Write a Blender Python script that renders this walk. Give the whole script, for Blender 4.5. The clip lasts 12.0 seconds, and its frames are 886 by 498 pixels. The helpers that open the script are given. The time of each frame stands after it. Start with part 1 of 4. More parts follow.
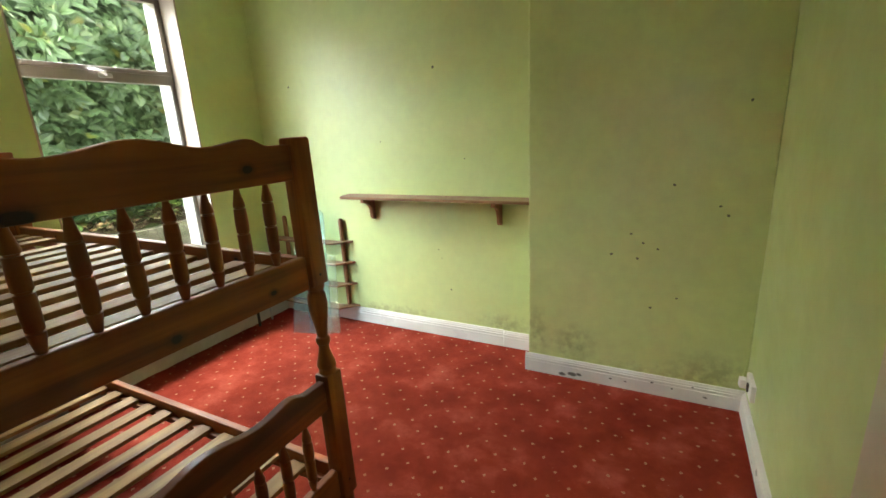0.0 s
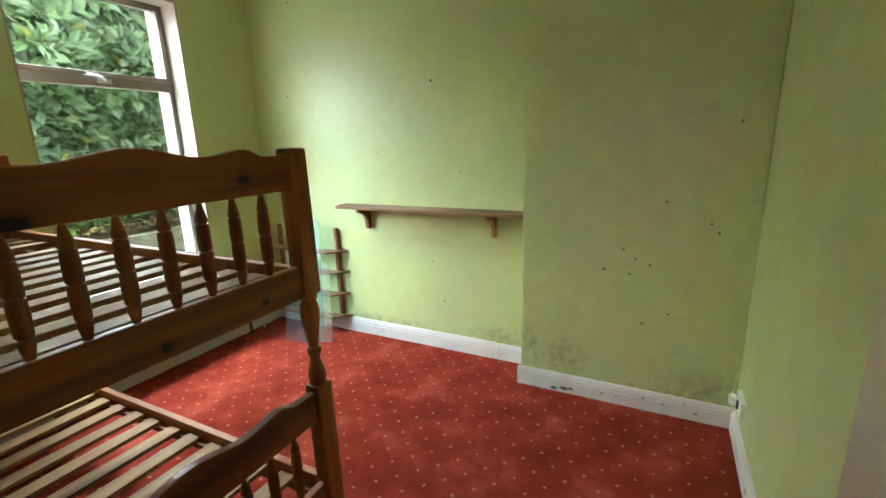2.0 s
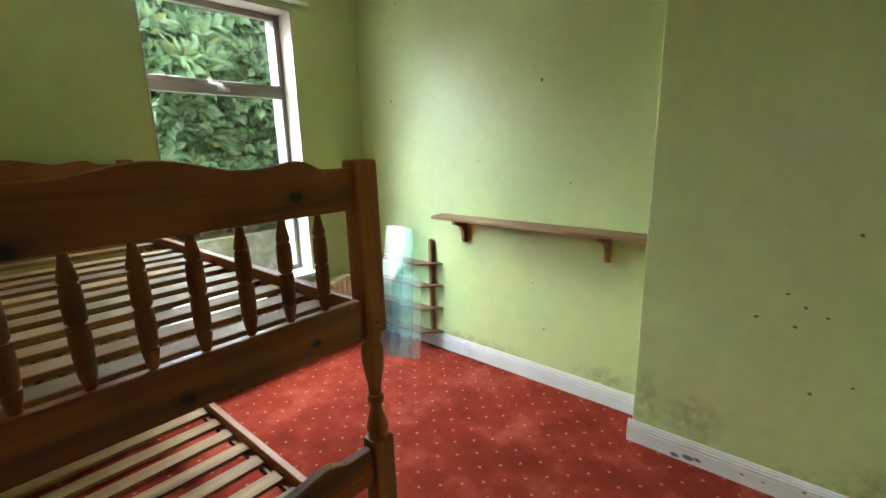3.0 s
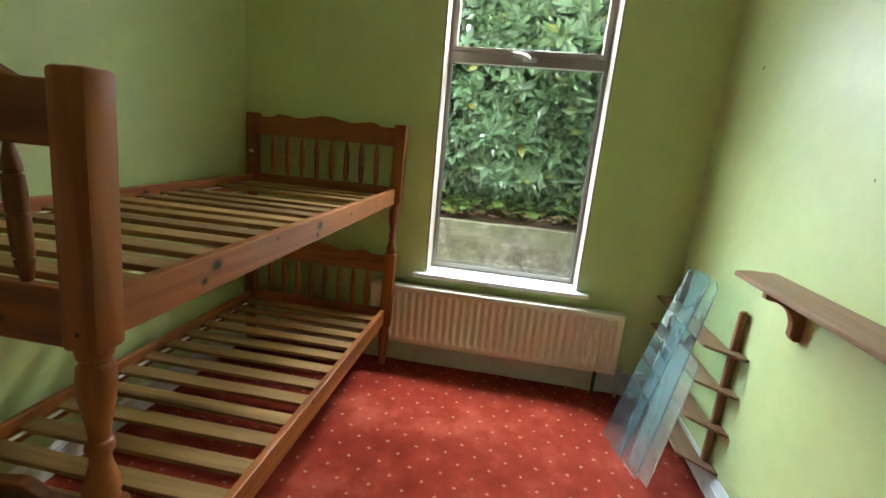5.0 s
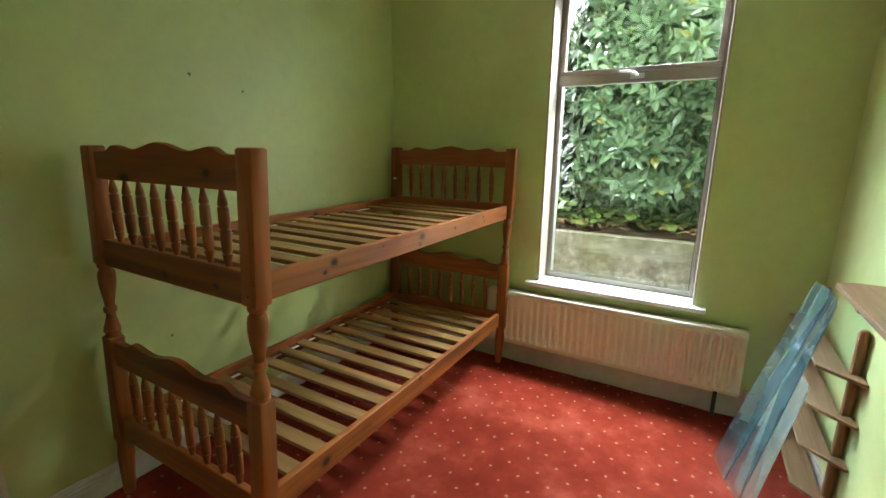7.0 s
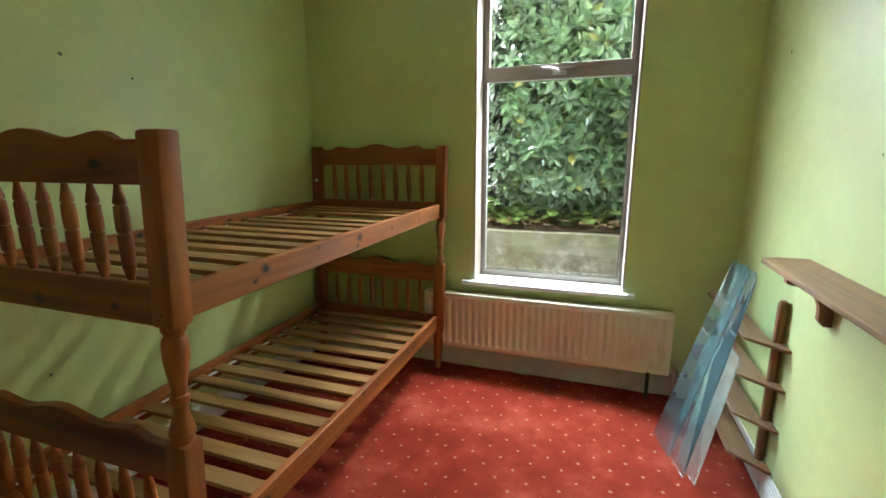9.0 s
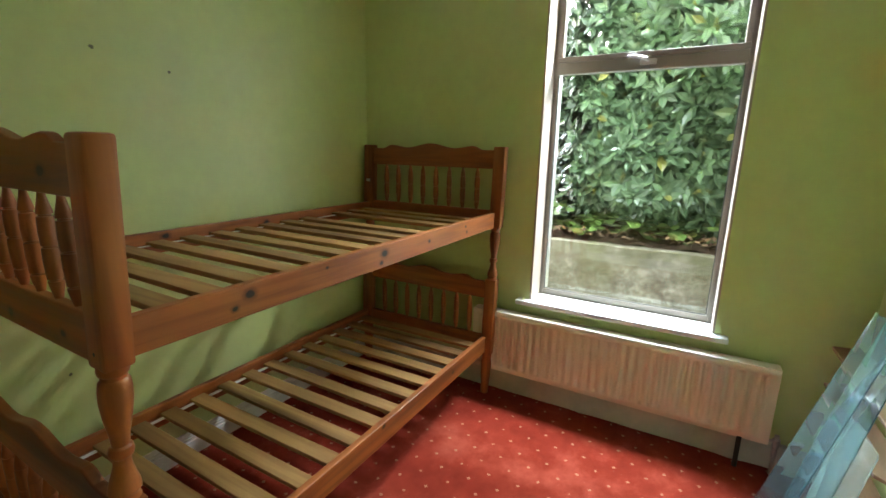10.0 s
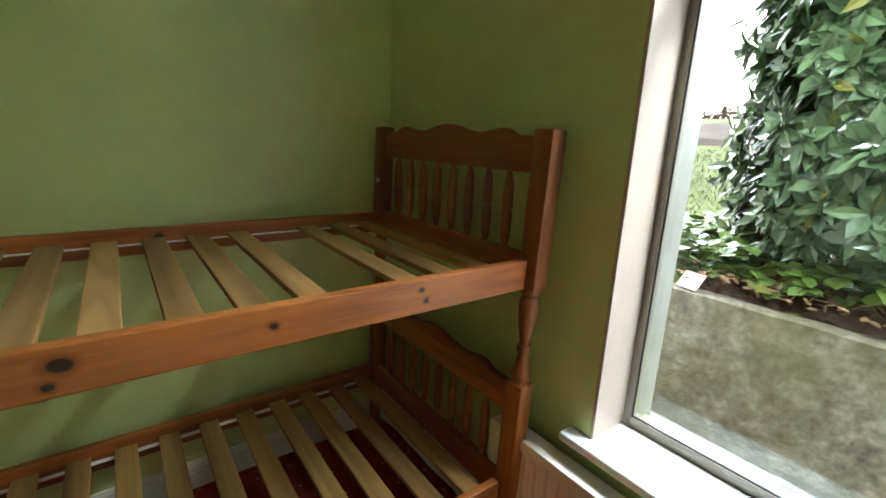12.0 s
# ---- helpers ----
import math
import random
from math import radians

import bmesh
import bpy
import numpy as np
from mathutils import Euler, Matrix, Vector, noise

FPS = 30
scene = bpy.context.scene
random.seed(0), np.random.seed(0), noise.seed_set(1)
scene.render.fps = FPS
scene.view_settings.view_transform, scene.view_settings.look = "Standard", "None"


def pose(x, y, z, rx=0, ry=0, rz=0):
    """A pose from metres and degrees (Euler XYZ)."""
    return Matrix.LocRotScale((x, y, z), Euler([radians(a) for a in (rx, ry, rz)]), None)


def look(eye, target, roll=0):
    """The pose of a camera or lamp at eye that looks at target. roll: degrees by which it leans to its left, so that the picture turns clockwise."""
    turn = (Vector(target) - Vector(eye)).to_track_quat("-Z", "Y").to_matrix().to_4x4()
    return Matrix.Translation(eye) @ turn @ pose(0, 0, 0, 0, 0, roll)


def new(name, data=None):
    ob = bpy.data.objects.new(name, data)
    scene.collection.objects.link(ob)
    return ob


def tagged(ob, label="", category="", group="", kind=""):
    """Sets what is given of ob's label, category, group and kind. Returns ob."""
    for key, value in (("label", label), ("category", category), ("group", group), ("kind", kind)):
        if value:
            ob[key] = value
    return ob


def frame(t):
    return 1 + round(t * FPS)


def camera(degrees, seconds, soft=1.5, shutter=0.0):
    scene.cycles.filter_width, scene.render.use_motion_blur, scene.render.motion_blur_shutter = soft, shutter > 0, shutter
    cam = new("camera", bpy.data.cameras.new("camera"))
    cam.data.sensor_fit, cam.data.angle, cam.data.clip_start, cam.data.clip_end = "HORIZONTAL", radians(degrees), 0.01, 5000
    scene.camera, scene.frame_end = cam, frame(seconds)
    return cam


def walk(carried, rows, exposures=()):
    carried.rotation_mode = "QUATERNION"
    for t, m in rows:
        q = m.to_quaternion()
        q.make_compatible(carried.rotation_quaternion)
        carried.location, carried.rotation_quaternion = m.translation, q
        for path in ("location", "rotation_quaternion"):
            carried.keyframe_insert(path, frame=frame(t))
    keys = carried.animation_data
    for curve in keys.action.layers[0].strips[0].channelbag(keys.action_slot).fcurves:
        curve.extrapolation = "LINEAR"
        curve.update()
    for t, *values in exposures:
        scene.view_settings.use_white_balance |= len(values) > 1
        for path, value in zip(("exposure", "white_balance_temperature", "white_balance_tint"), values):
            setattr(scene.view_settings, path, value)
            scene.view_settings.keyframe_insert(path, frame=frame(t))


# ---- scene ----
cam = camera(90.0, 12.0)
PATH = [
    (0, (0.011, 0.195, 1.511), (-0.883, 1.907, 0.991), -3.0),
    (0.5, (0.054, 0.229, 1.492), (-0.698, 2.01, 0.98), -1.7),
    (1, (0.093, 0.221, 1.49), (-0.544, 2.045, 0.971), -1.1),
    (1.5, (0.045, 0.184, 1.503), (-0.718, 1.963, 0.999), -1.8),
    (2, (0.021, 0.191, 1.521), (-0.858, 1.924, 1.045), -1.7),
    (2.5, (-0.012, 0.284, 1.531), (-1.048, 1.935, 1.081), -0.8),
    (2.7, (-0.04, 0.346, 1.538), (-1.175, 1.93, 1.091), -1.3),
    (4.3, (-0.379, 1.396, 1.49), (-2.27, 1.867, 1.039), -0.5),
    (4.5, (-0.388, 1.532, 1.483), (-2.331, 1.691, 1.033), -1.4),
    (5, (-0.384, 1.886, 1.454), (-2.306, 1.615, 0.975), 5.2),
    (5.5, (-0.301, 2.136, 1.479), (-2.047, 1.289, 0.996), 1.0),
    (6, (-0.186, 2.276, 1.53), (-1.749, 1.119, 1.063), -0.8),
    (6.5, (-0.159, 2.296, 1.529), (-1.711, 1.117, 1.079), -0.7),
    (7, (-0.183, 2.316, 1.519), (-1.869, 1.339, 1.07), 0.6),
    (7.5, (-0.195, 2.323, 1.517), (-1.968, 1.513, 1.069), 0.8),
    (9.3, (-0.277, 2.144, 1.448), (-2.129, 1.512, 1.035), -0.3),
    (9.5, (-0.359, 2.201, 1.475), (-2.171, 1.479, 1.033), 0.0),
    (10, (-0.601, 2.195, 1.494), (-2.299, 1.234, 1.053), 1.1),
    (10.5, (-0.875, 2.159, 1.474), (-2.445, 1.007, 1.017), 0.3),
    (11, (-1.289, 2.096, 1.452), (-2.843, 0.919, 1.002), 3.1),
    (11.5, (-1.691, 2.102, 1.448), (-3.181, 0.852, 0.983), 1.7),
    (12, (-1.997, 2.052, 1.473), (-3.162, 0.499, 0.99), 2.5),
]
walk(cam, [(t, look(eye, target, roll)) for t, eye, target, roll in PATH],
     exposures=[(0.0, 3.4, 7100, 13), (0.5, 3.4, 6700, 11), (2.7, 3.3, 6400, 10), (4.5, 3.1, 6350, 10), (5.5, 3.15, 6600, 12), (6.0, 3.3, 6600, 10), (7.5, 3.3, 6600, 10),
                (9.5, 3.2, 6450, 15), (10.5, 3.35, 6500, 12), (11.0, 3.1, 6500, 12), (12.0, 2.66, 6500, 13)])

# ---- world and light ----
world = bpy.data.worlds.new("world")
scene.world = world
world.use_nodes = True
wn = world.node_tree
sky = wn.nodes.new("ShaderNodeTexSky")
sky.sky_type = "NISHITA"
sky.sun_disc = False
sky.sun_elevation = radians(38)
sky.sun_rotation = radians(-124)
sky.air_density, sky.dust_density, sky.ozone_density = 1.0, 4.0, 1.0
soften = wn.nodes.new("ShaderNodeHueSaturation")
soften.inputs["Saturation"].default_value = 0.35
wn.links.new(sky.outputs[0], soften.inputs["Color"])
wn.links.new(soften.outputs[0], wn.nodes["Background"].inputs["Color"])
wn.nodes["Background"].inputs["Strength"].default_value = 0.15

sun = new("sun", bpy.data.lights.new("sun", "SUN"))
sun.data.energy, sun.data.angle, sun.data.color = 1.8, radians(50), (0.56, 0.80, 1.0)
sun.matrix_world = look((-9.2, -2.2, 7.0), (-3.2, 1.9, 1.4))

day = new("window_daylight", bpy.data.lights.new("window_daylight", "AREA"))
day.data.shape, day.data.size, day.data.size_y = "RECTANGLE", 1.0, 0.6
day.data.energy, day.data.color = 30.0, (0.80, 0.93, 1.0)
day.matrix_world = look((-3.75, 2.10, 2.95), (-2.9, 1.45, 2.29))

# ---- materials ----


def shader(name, rough=0.6, metal=0.0):
    m = bpy.data.materials.new(name)
    m.use_nodes = True
    b = m.node_tree.nodes["Principled BSDF"]
    b.inputs["Roughness"].default_value = rough
    b.inputs["Metallic"].default_value = metal
    return m, m.node_tree, b


def node(nt, kind, **sockets):
    n = nt.nodes.new(kind)
    for k, v in sockets.items():
        n.inputs[k].default_value = v
    return n


def position(nt, scale=(1, 1, 1)):
    g = nt.nodes.new("ShaderNodeNewGeometry")
    mp = nt.nodes.new("ShaderNodeMapping")
    mp.inputs["Scale"].default_value = scale
    nt.links.new(g.outputs["Position"], mp.inputs["Vector"])
    return mp.outputs[0]


def calc(nt, op, a, b=0.0, clamp=False):
    n = nt.nodes.new("ShaderNodeMath")
    n.operation, n.use_clamp = op, clamp
    for i, v in enumerate((a, b)):
        if isinstance(v, (int, float)):
            n.inputs[i].default_value = v
        else:
            nt.links.new(v, n.inputs[i])
    return n.outputs[0]


def noise_of(nt, vec, scale, detail=4.0, rough=0.55):
    n = node(nt, "ShaderNodeTexNoise", Scale=scale, Detail=detail, Roughness=rough)
    nt.links.new(vec, n.inputs["Vector"])
    return n.outputs["Fac"]


def ramp(nt, fac, *stops):
    r = nt.nodes.new("ShaderNodeValToRGB")
    e = r.color_ramp.elements
    while len(e) < len(stops):
        e.new(0.5)
    for el, (p, c) in zip(e, stops):
        el.position, el.color = p, (*c, 1) if len(c) == 3 else c
    nt.links.new(fac, r.inputs[0])
    return r.outputs[0]


def grey(nt, fac, lo, hi, a=0.0, b=1.0):
    n = nt.nodes.new("ShaderNodeMapRange")
    nt.links.new(fac, n.inputs[0])
    for i, v in enumerate((lo, hi, a, b)):
        n.inputs[i + 1].default_value = v
    return n.outputs[0]


def mixed(nt, fac, a, b, blend="MIX"):
    n = nt.nodes.new("ShaderNodeMix")
    n.data_type, n.blend_type = "RGBA", blend
    for i, v in ((0, fac), (6, a), (7, b)):
        if isinstance(v, (int, float)):
            n.inputs[i].default_value = v
        elif isinstance(v, tuple):
            n.inputs[i].default_value = (*v, 1)
        else:
            nt.links.new(v, n.inputs[i])
    return n.outputs[2]


def bump(nt, b, height, strength, dist):
    n = node(nt, "ShaderNodeBump", Strength=strength, Distance=dist)
    nt.links.new(height, n.inputs["Height"])
    nt.links.new(n.outputs[0], b.inputs["Normal"])


def spots(nt, points, wobble=0.0):
    """1 in the middle of each given spot (x, y, z, rx, ry, rz), falling to 0 at its rim."""
    g = nt.nodes.new("ShaderNodeNewGeometry")
    pos = g.outputs["Position"]
    if wobble:
        nz = node(nt, "ShaderNodeTexNoise", Scale=40.0, Detail=3.0)
        nt.links.new(pos, nz.inputs["Vector"])
        ma = nt.nodes.new("ShaderNodeVectorMath")
        ma.operation = "MULTIPLY_ADD"
        nt.links.new(nz.outputs["Color"], ma.inputs[0])
        ma.inputs[1].default_value = (wobble,) * 3
        nt.links.new(pos, ma.inputs[2])
        pos = ma.outputs[0]
    total = None
    for x, y, z, rx, ry, rz in points:
        o = wobble / 2
        s = nt.nodes.new("ShaderNodeVectorMath")
        s.operation = "SUBTRACT"
        nt.links.new(pos, s.inputs[0])
        s.inputs[1].default_value = (x + o, y + o, z + o)
        d = nt.nodes.new("ShaderNodeVectorMath")
        d.operation = "DIVIDE"
        nt.links.new(s.outputs[0], d.inputs[0])
        d.inputs[1].default_value = (rx, ry, rz)
        ln = nt.nodes.new("ShaderNodeVectorMath")
        ln.operation = "LENGTH"
        nt.links.new(d.outputs[0], ln.inputs[0])
        v = calc(nt, "SUBTRACT", 1.0, ln.outputs["Value"], True)
        total = v if total is None else calc(nt, "MAXIMUM", total, v)
    return total


def paint(name, col, rough=0.5, var=0.06, grain=0.25, marks=(), stains=(), dark=0.85, gloss=0.5):
    m, nt, b = shader(name, rough)
    b.inputs["Specular IOR Level"].default_value = gloss
    p = position(nt)
    big = grey(nt, noise_of(nt, p, 1.7, 5), 0.3, 0.7, 1 - var, 1 + var)
    fine = grey(nt, noise_of(nt, p, 14, 4), 0.3, 0.7, 1 - var / 2, 1 + var / 2)
    c = mixed(nt, 1.0, col, calc(nt, "MULTIPLY", big, fine), "MULTIPLY")
    if stains:
        f = calc(nt, "MULTIPLY", grey(nt, spots(nt, stains, 0.08), 0.0, 0.7, 0, 0.4), grey(nt, noise_of(nt, p, 22, 5), 0.35, 0.6))
        c = mixed(nt, f, c, (0.12, 0.09, 0.04))
    if marks:
        c = mixed(nt, grey(nt, spots(nt, marks, 0.014), 0.34, 0.62, 0, dark), c, (0.03, 0.025, 0.018))
    nt.links.new(c, b.inputs["Base Color"])
    nt.links.new(grey(nt, noise_of(nt, p, 6, 4), 0.3, 0.7, rough - 0.08, rough + 0.1), b.inputs["Roughness"])
    h = calc(nt, "ADD", calc(nt, "MULTIPLY", noise_of(nt, p, 5, 3), 3.0), calc(nt, "MULTIPLY", noise_of(nt, p, 160, 2), 0.25))
    bump(nt, b, h, grain, 0.006)
    return m


def pine(name, col, dark, axis, knots=(), rough=0.42):
    """Varnished pine with its grain along the axis 0, 1 or 2."""
    m, nt, b = shader(name, rough)
    sc = [26.0, 26.0, 26.0]
    sc[axis] = 1.4
    p = position(nt, tuple(sc))
    info = nt.nodes.new("ShaderNodeObjectInfo")
    sh = nt.nodes.new("ShaderNodeVectorMath")
    sh.operation = "ADD"
    cmb = nt.nodes.new("ShaderNodeCombineXYZ")
    for i in range(3):
        nt.links.new(calc(nt, "MULTIPLY", info.outputs["Random"], 37.0 + 11 * i), cmb.inputs[i])
    nt.links.new(p, sh.inputs[0])
    nt.links.new(cmb.outputs[0], sh.inputs[1])
    grain = noise_of(nt, sh.outputs[0], 1.0, 6, 0.6)
    rings = noise_of(nt, sh.outputs[0], 0.35, 2, 0.4)
    band = calc(nt, "SINE", calc(nt, "MULTIPLY", rings, 55.0))
    c = ramp(nt, grain, (0.25, dark), (0.5, col), (0.75, tuple(v * 1.18 for v in col)))
    c = mixed(nt, grey(nt, band, -0.2, 1.0, 0, 0.35), c, dark)
    c = mixed(nt, 1.0, c, grey(nt, info.outputs["Random"], 0, 1, 0.84, 1.12), "MULTIPLY")
    vor = nt.nodes.new("ShaderNodeTexVoronoi")
    vor.inputs["Scale"].default_value = 0.22
    nt.links.new(sh.outputs[0], vor.inputs["Vector"])
    kf = grey(nt, vor.outputs["Distance"], 0.12, 0.3, 0.75, 0.0)
    c = mixed(nt, kf, c, tuple(v * 0.25 for v in dark))
    if knots:
        k = spots(nt, knots, 0.01)
        c = mixed(nt, grey(nt, k, 0.0, 0.5, 0, 0.7), c, tuple(v * 0.6 for v in dark))
        c = mixed(nt, grey(nt, k, 0.45, 0.6), c, (0.022, 0.011, 0.006))
    nt.links.new(c, b.inputs["Base Color"])
    nt.links.new(grey(nt, grain, 0.3, 0.7, rough - 0.06, rough + 0.12), b.inputs["Roughness"])
    bump(nt, b, grain, 0.12, 0.004)
    return m


def carpet():
    m, nt, b = shader("red_carpet", 0.95)
    p = position(nt)
    sep = nt.nodes.new("ShaderNodeSeparateXYZ")
    nt.links.new(p, sep.inputs[0])
    wob = grey(nt, noise_of(nt, p, 60, 3), 0, 1, -0.006, 0.006)
    best = None
    for ox, oy in ((0, 0), (0.0716, 0.0719)):
        fx = calc(nt, "ABSOLUTE", calc(nt, "SUBTRACT", calc(nt, "PINGPONG", calc(nt, "ADD", sep.outputs[0], 20.048 - 3.44 - ox), 0.0716), 0.0))
        fy = calc(nt, "PINGPONG", calc(nt, "ADD", sep.outputs[1], 14.37 - 1.943 - oy), 0.07185)
        fx = calc(nt, "ADD", fx, wob)
        fy = calc(nt, "ADD", fy, wob)
        arm1 = calc(nt, "MAXIMUM", calc(nt, "DIVIDE", fx, 0.0085), calc(nt, "DIVIDE", fy, 0.0035))
        arm2 = calc(nt, "MAXIMUM", calc(nt, "DIVIDE", fx, 0.0035), calc(nt, "DIVIDE", fy, 0.0085))
        d = calc(nt, "MINIMUM", arm1, arm2)
        best = d if best is None else calc(nt, "MINIMUM", best, d)
    big = noise_of(nt, p, 3.5, 6, 0.65)
    mid = noise_of(nt, p, 9, 4)
    c = ramp(nt, big, (0.3, (0.20, 0.020, 0.010)), (0.52, (0.315, 0.040, 0.020)), (0.68, (0.47, 0.088, 0.050)))
    c = mixed(nt, grey(nt, mid, 0.3, 0.75, 0.0, 0.3), c, (0.17, 0.014, 0.008))
    tuft = noise_of(nt, p, 260, 2)
    c = mixed(nt, grey(nt, tuft, 0.3, 0.7, 0.0, 0.35), c, (0.12, 0.009, 0.006))
    c = mixed(nt, grey(nt, best, 0.7, 1.05, 0.55, 0.0), c, (0.60, 0.38, 0.22))
    c = mixed(nt, grey(nt, best, 0.1, 0.5, 0.7, 0.0), c, (0.16, 0.07, 0.04))
    lint = grey(nt, noise_of(nt, p, 120, 2), 0.74, 0.78, 0, 0.7)
    c = mixed(nt, lint, c, (0.6, 0.42, 0.3))
    nt.links.new(c, b.inputs["Base Color"])
    b.inputs["Specular IOR Level"].default_value = 0.1
    bump(nt, b, calc(nt, "ADD", tuft, calc(nt, "MULTIPLY", big, 1.5)), 0.5, 0.006)
    return m


def rough_mat(name, stops, scale, rough=0.9, bumps=0.6, dist=0.02, second=None):
    m, nt, b = shader(name, rough)
    b.inputs["Specular IOR Level"].default_value = 0.08
    p = position(nt)
    f = noise_of(nt, p, scale, 10, 0.76)
    c = ramp(nt, f, *stops)
    if second:
        sc2, col2, lo, hi, amt = second
        c = mixed(nt, grey(nt, noise_of(nt, p, sc2, 6, 0.6), lo, hi, 0, amt), c, col2)
    nt.links.new(c, b.inputs["Base Color"])
    bump(nt, b, noise_of(nt, p, scale * 2.5, 8, 0.7), bumps, dist)
    return m


def leafy(name, a, bcol, rough=0.32):
    m, nt, b = shader(name, rough)
    g = nt.nodes.new("ShaderNodeNewGeometry")
    info = nt.nodes.new("ShaderNodeObjectInfo")
    r = calc(nt, "FRACT", calc(nt, "ADD", g.outputs["Random Per Island"], info.outputs["Random"]))
    c = ramp(nt, r, (0.0, a), (0.55, bcol), (0.96, tuple(v * 1.5 for v in bcol)), (0.99, (0.17, 0.16, 0.03)))
    c = mixed(nt, grey(nt, noise_of(nt, position(nt), 60, 3), 0.3, 0.7, 0, 0.35), c, tuple(v * 0.6 for v in a))
    nt.links.new(c, b.inputs["Base Color"])
    b.inputs["Subsurface Weight"].default_value = 0.0
    return m


def glass(name, tint=(1, 1, 1), rough=0.0):
    m = bpy.data.materials.new(name)
    m.use_nodes = True
    nt = m.node_tree
    nt.nodes.remove(nt.nodes["Principled BSDF"])
    gl = node(nt, "ShaderNodeBsdfGlass", IOR=1.45, Roughness=rough)
    gl.inputs["Color"].default_value = (*tint, 1)
    nt.links.new(gl.outputs[0], nt.nodes["Material Output"].inputs[0])
    return m


GREEN = (0.57, 0.65, 0.265)
BREAST_MARKS = [(x, 2.69, z, r * 0.72, 0.05, r * 0.6) for x, z, r in (
    (0.03, 1.186, 0.02), (0.236, 1.085, 0.018), (0.273, 1.041, 0.02), (-0.157, 0.923, 0.018), (-0.096, 0.876, 0.021), (-0.249, 0.805, 0.021),
    (-0.025, 0.848, 0.018), (-0.119, 0.791, 0.021), (0.084, 0.587, 0.016), (-0.038, 0.518, 0.021), (0.31, 1.57, 0.018))]
BREAST_STAINS = [(-0.443, 2.69, 0.22, 0.16, 0.1, 0.16), (0.29, 2.69, 0.16, 0.30, 0.1, 0.16), (-0.66, 2.69, 0.25, 0.08, 0.1, 0.2), (0.1, 2.69, 0.12, 0.5, 0.1, 0.06)]
NORTH_MARKS = [(x, 2.93, z, r * 0.75, 0.05, r * 0.75) for x, z, r in (
    (-2.702, 1.887, 0.02), (-1.425, 1.905, 0.024), (-2.61, 2.547, 0.02), (-2.253, 2.534, 0.02), (-1.881, 1.447, 0.012), (-1.221, 1.319, 0.012),
    (-1.451, 0.673, 0.015), (-1.366, 0.376, 0.014), (-1.43, 0.61, 0.01))]
NORTH_STAINS = [(-0.95, 2.915, 0.16, 0.25, 0.1, 0.09), (-1.9, 2.915, 0.14, 0.5, 0.1, 0.05)]
SOUTH_MARKS = [(-1.48, 0.19, 1.838, 0.014, 0.05, 0.014), (-1.757, 0.19, 1.79, 0.011, 0.05, 0.011), (-1.25, 0.19, 0.62, 0.012, 0.05, 0.012)]
wall_paint = paint("green_wall_paint", GREEN, 0.42, gloss=0.9)
north_paint = paint("green_wall_paint_nail_holes", GREEN, 0.42, gloss=0.9, marks=NORTH_MARKS, stains=NORTH_STAINS)
breast_paint = paint("green_wall_paint_damp", GREEN, 0.42, gloss=0.9, var=0.08, marks=BREAST_MARKS, stains=BREAST_STAINS)
south_paint = paint("green_wall_paint_south", GREEN, 0.42, gloss=0.9, marks=SOUTH_MARKS)
white_gloss = paint("white_gloss_paint", (0.74, 0.72, 0.66), 0.32, 0.05, 0.15)
old_white = paint("chipped_white_paint", (0.72, 0.70, 0.64), 0.4, 0.1, 0.3, marks=[(x, 2.672, z, r * 0.8, 0.04, r * 0.4) for x, z, r in (
    (-0.5, 0.02, 0.05), (-0.44, 0.03, 0.06), (-0.40, 0.035, 0.04), (-0.22, 0.05, 0.02), (-0.14, 0.05, 0.018), (0.1, 0.06, 0.016), (0.26, 0.045, 0.025), (0.0, 0.075, 0.02), (0.2, 0.09, 0.015))])
cream_door = paint("cream_door_paint", (0.66, 0.60, 0.48), 0.35, 0.07, 0.2)
sill_white = paint("white_sill_paint", (0.80, 0.80, 0.78), 0.3, 0.04, 0.15)
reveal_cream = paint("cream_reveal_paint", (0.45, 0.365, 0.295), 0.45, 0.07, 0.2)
ceiling_white = paint("ceiling_paint", (0.86, 0.86, 0.82), 0.7)
radiator_cream = paint("radiator_enamel", (0.80, 0.73, 0.62), 0.35, 0.03, 0.05)
plaster = paint("bare_skirting_plaster", (0.60, 0.56, 0.48), 0.8, 0.15, 0.6)
frame_metal = paint("aged_aluminium_frame", (0.27, 0.235, 0.195), 0.4, 0.1, 0.1)
plastic_white = paint("white_plastic", (0.86, 0.84, 0.79), 0.35, 0.03, 0.02)
peach = paint("peach_hall_paint", (0.70, 0.43, 0.26), 0.55)
# white hall woodwork, with the lilac cast of shade put into its colour
lilac = paint("lilac_white_paint", (0.62, 0.58, 0.66), 0.4)
carpet_mat = carpet()
PINE, PINE_DARK = (0.36, 0.108, 0.021), (0.155, 0.040, 0.008)
pine_z = pine("pine_post", PINE, PINE_DARK, 2)
pine_spindle = pine("pine_spindle", PINE, PINE_DARK, 2)
pine_y = pine("pine_board", PINE, PINE_DARK, 1, knots=[
    (-0.99, 1.02, 1.435, 0.05, 0.035, 0.022), (-0.99, 0.53, 1.40, 0.05, 0.06, 0.03), (-0.99, 1.03, 1.085, 0.05, 0.022, 0.018), (-0.99, 0.74, 1.075, 0.05, 0.032, 0.026),
    (-2.93, 1.10, 1.35, 0.05, 0.02, 0.02)])
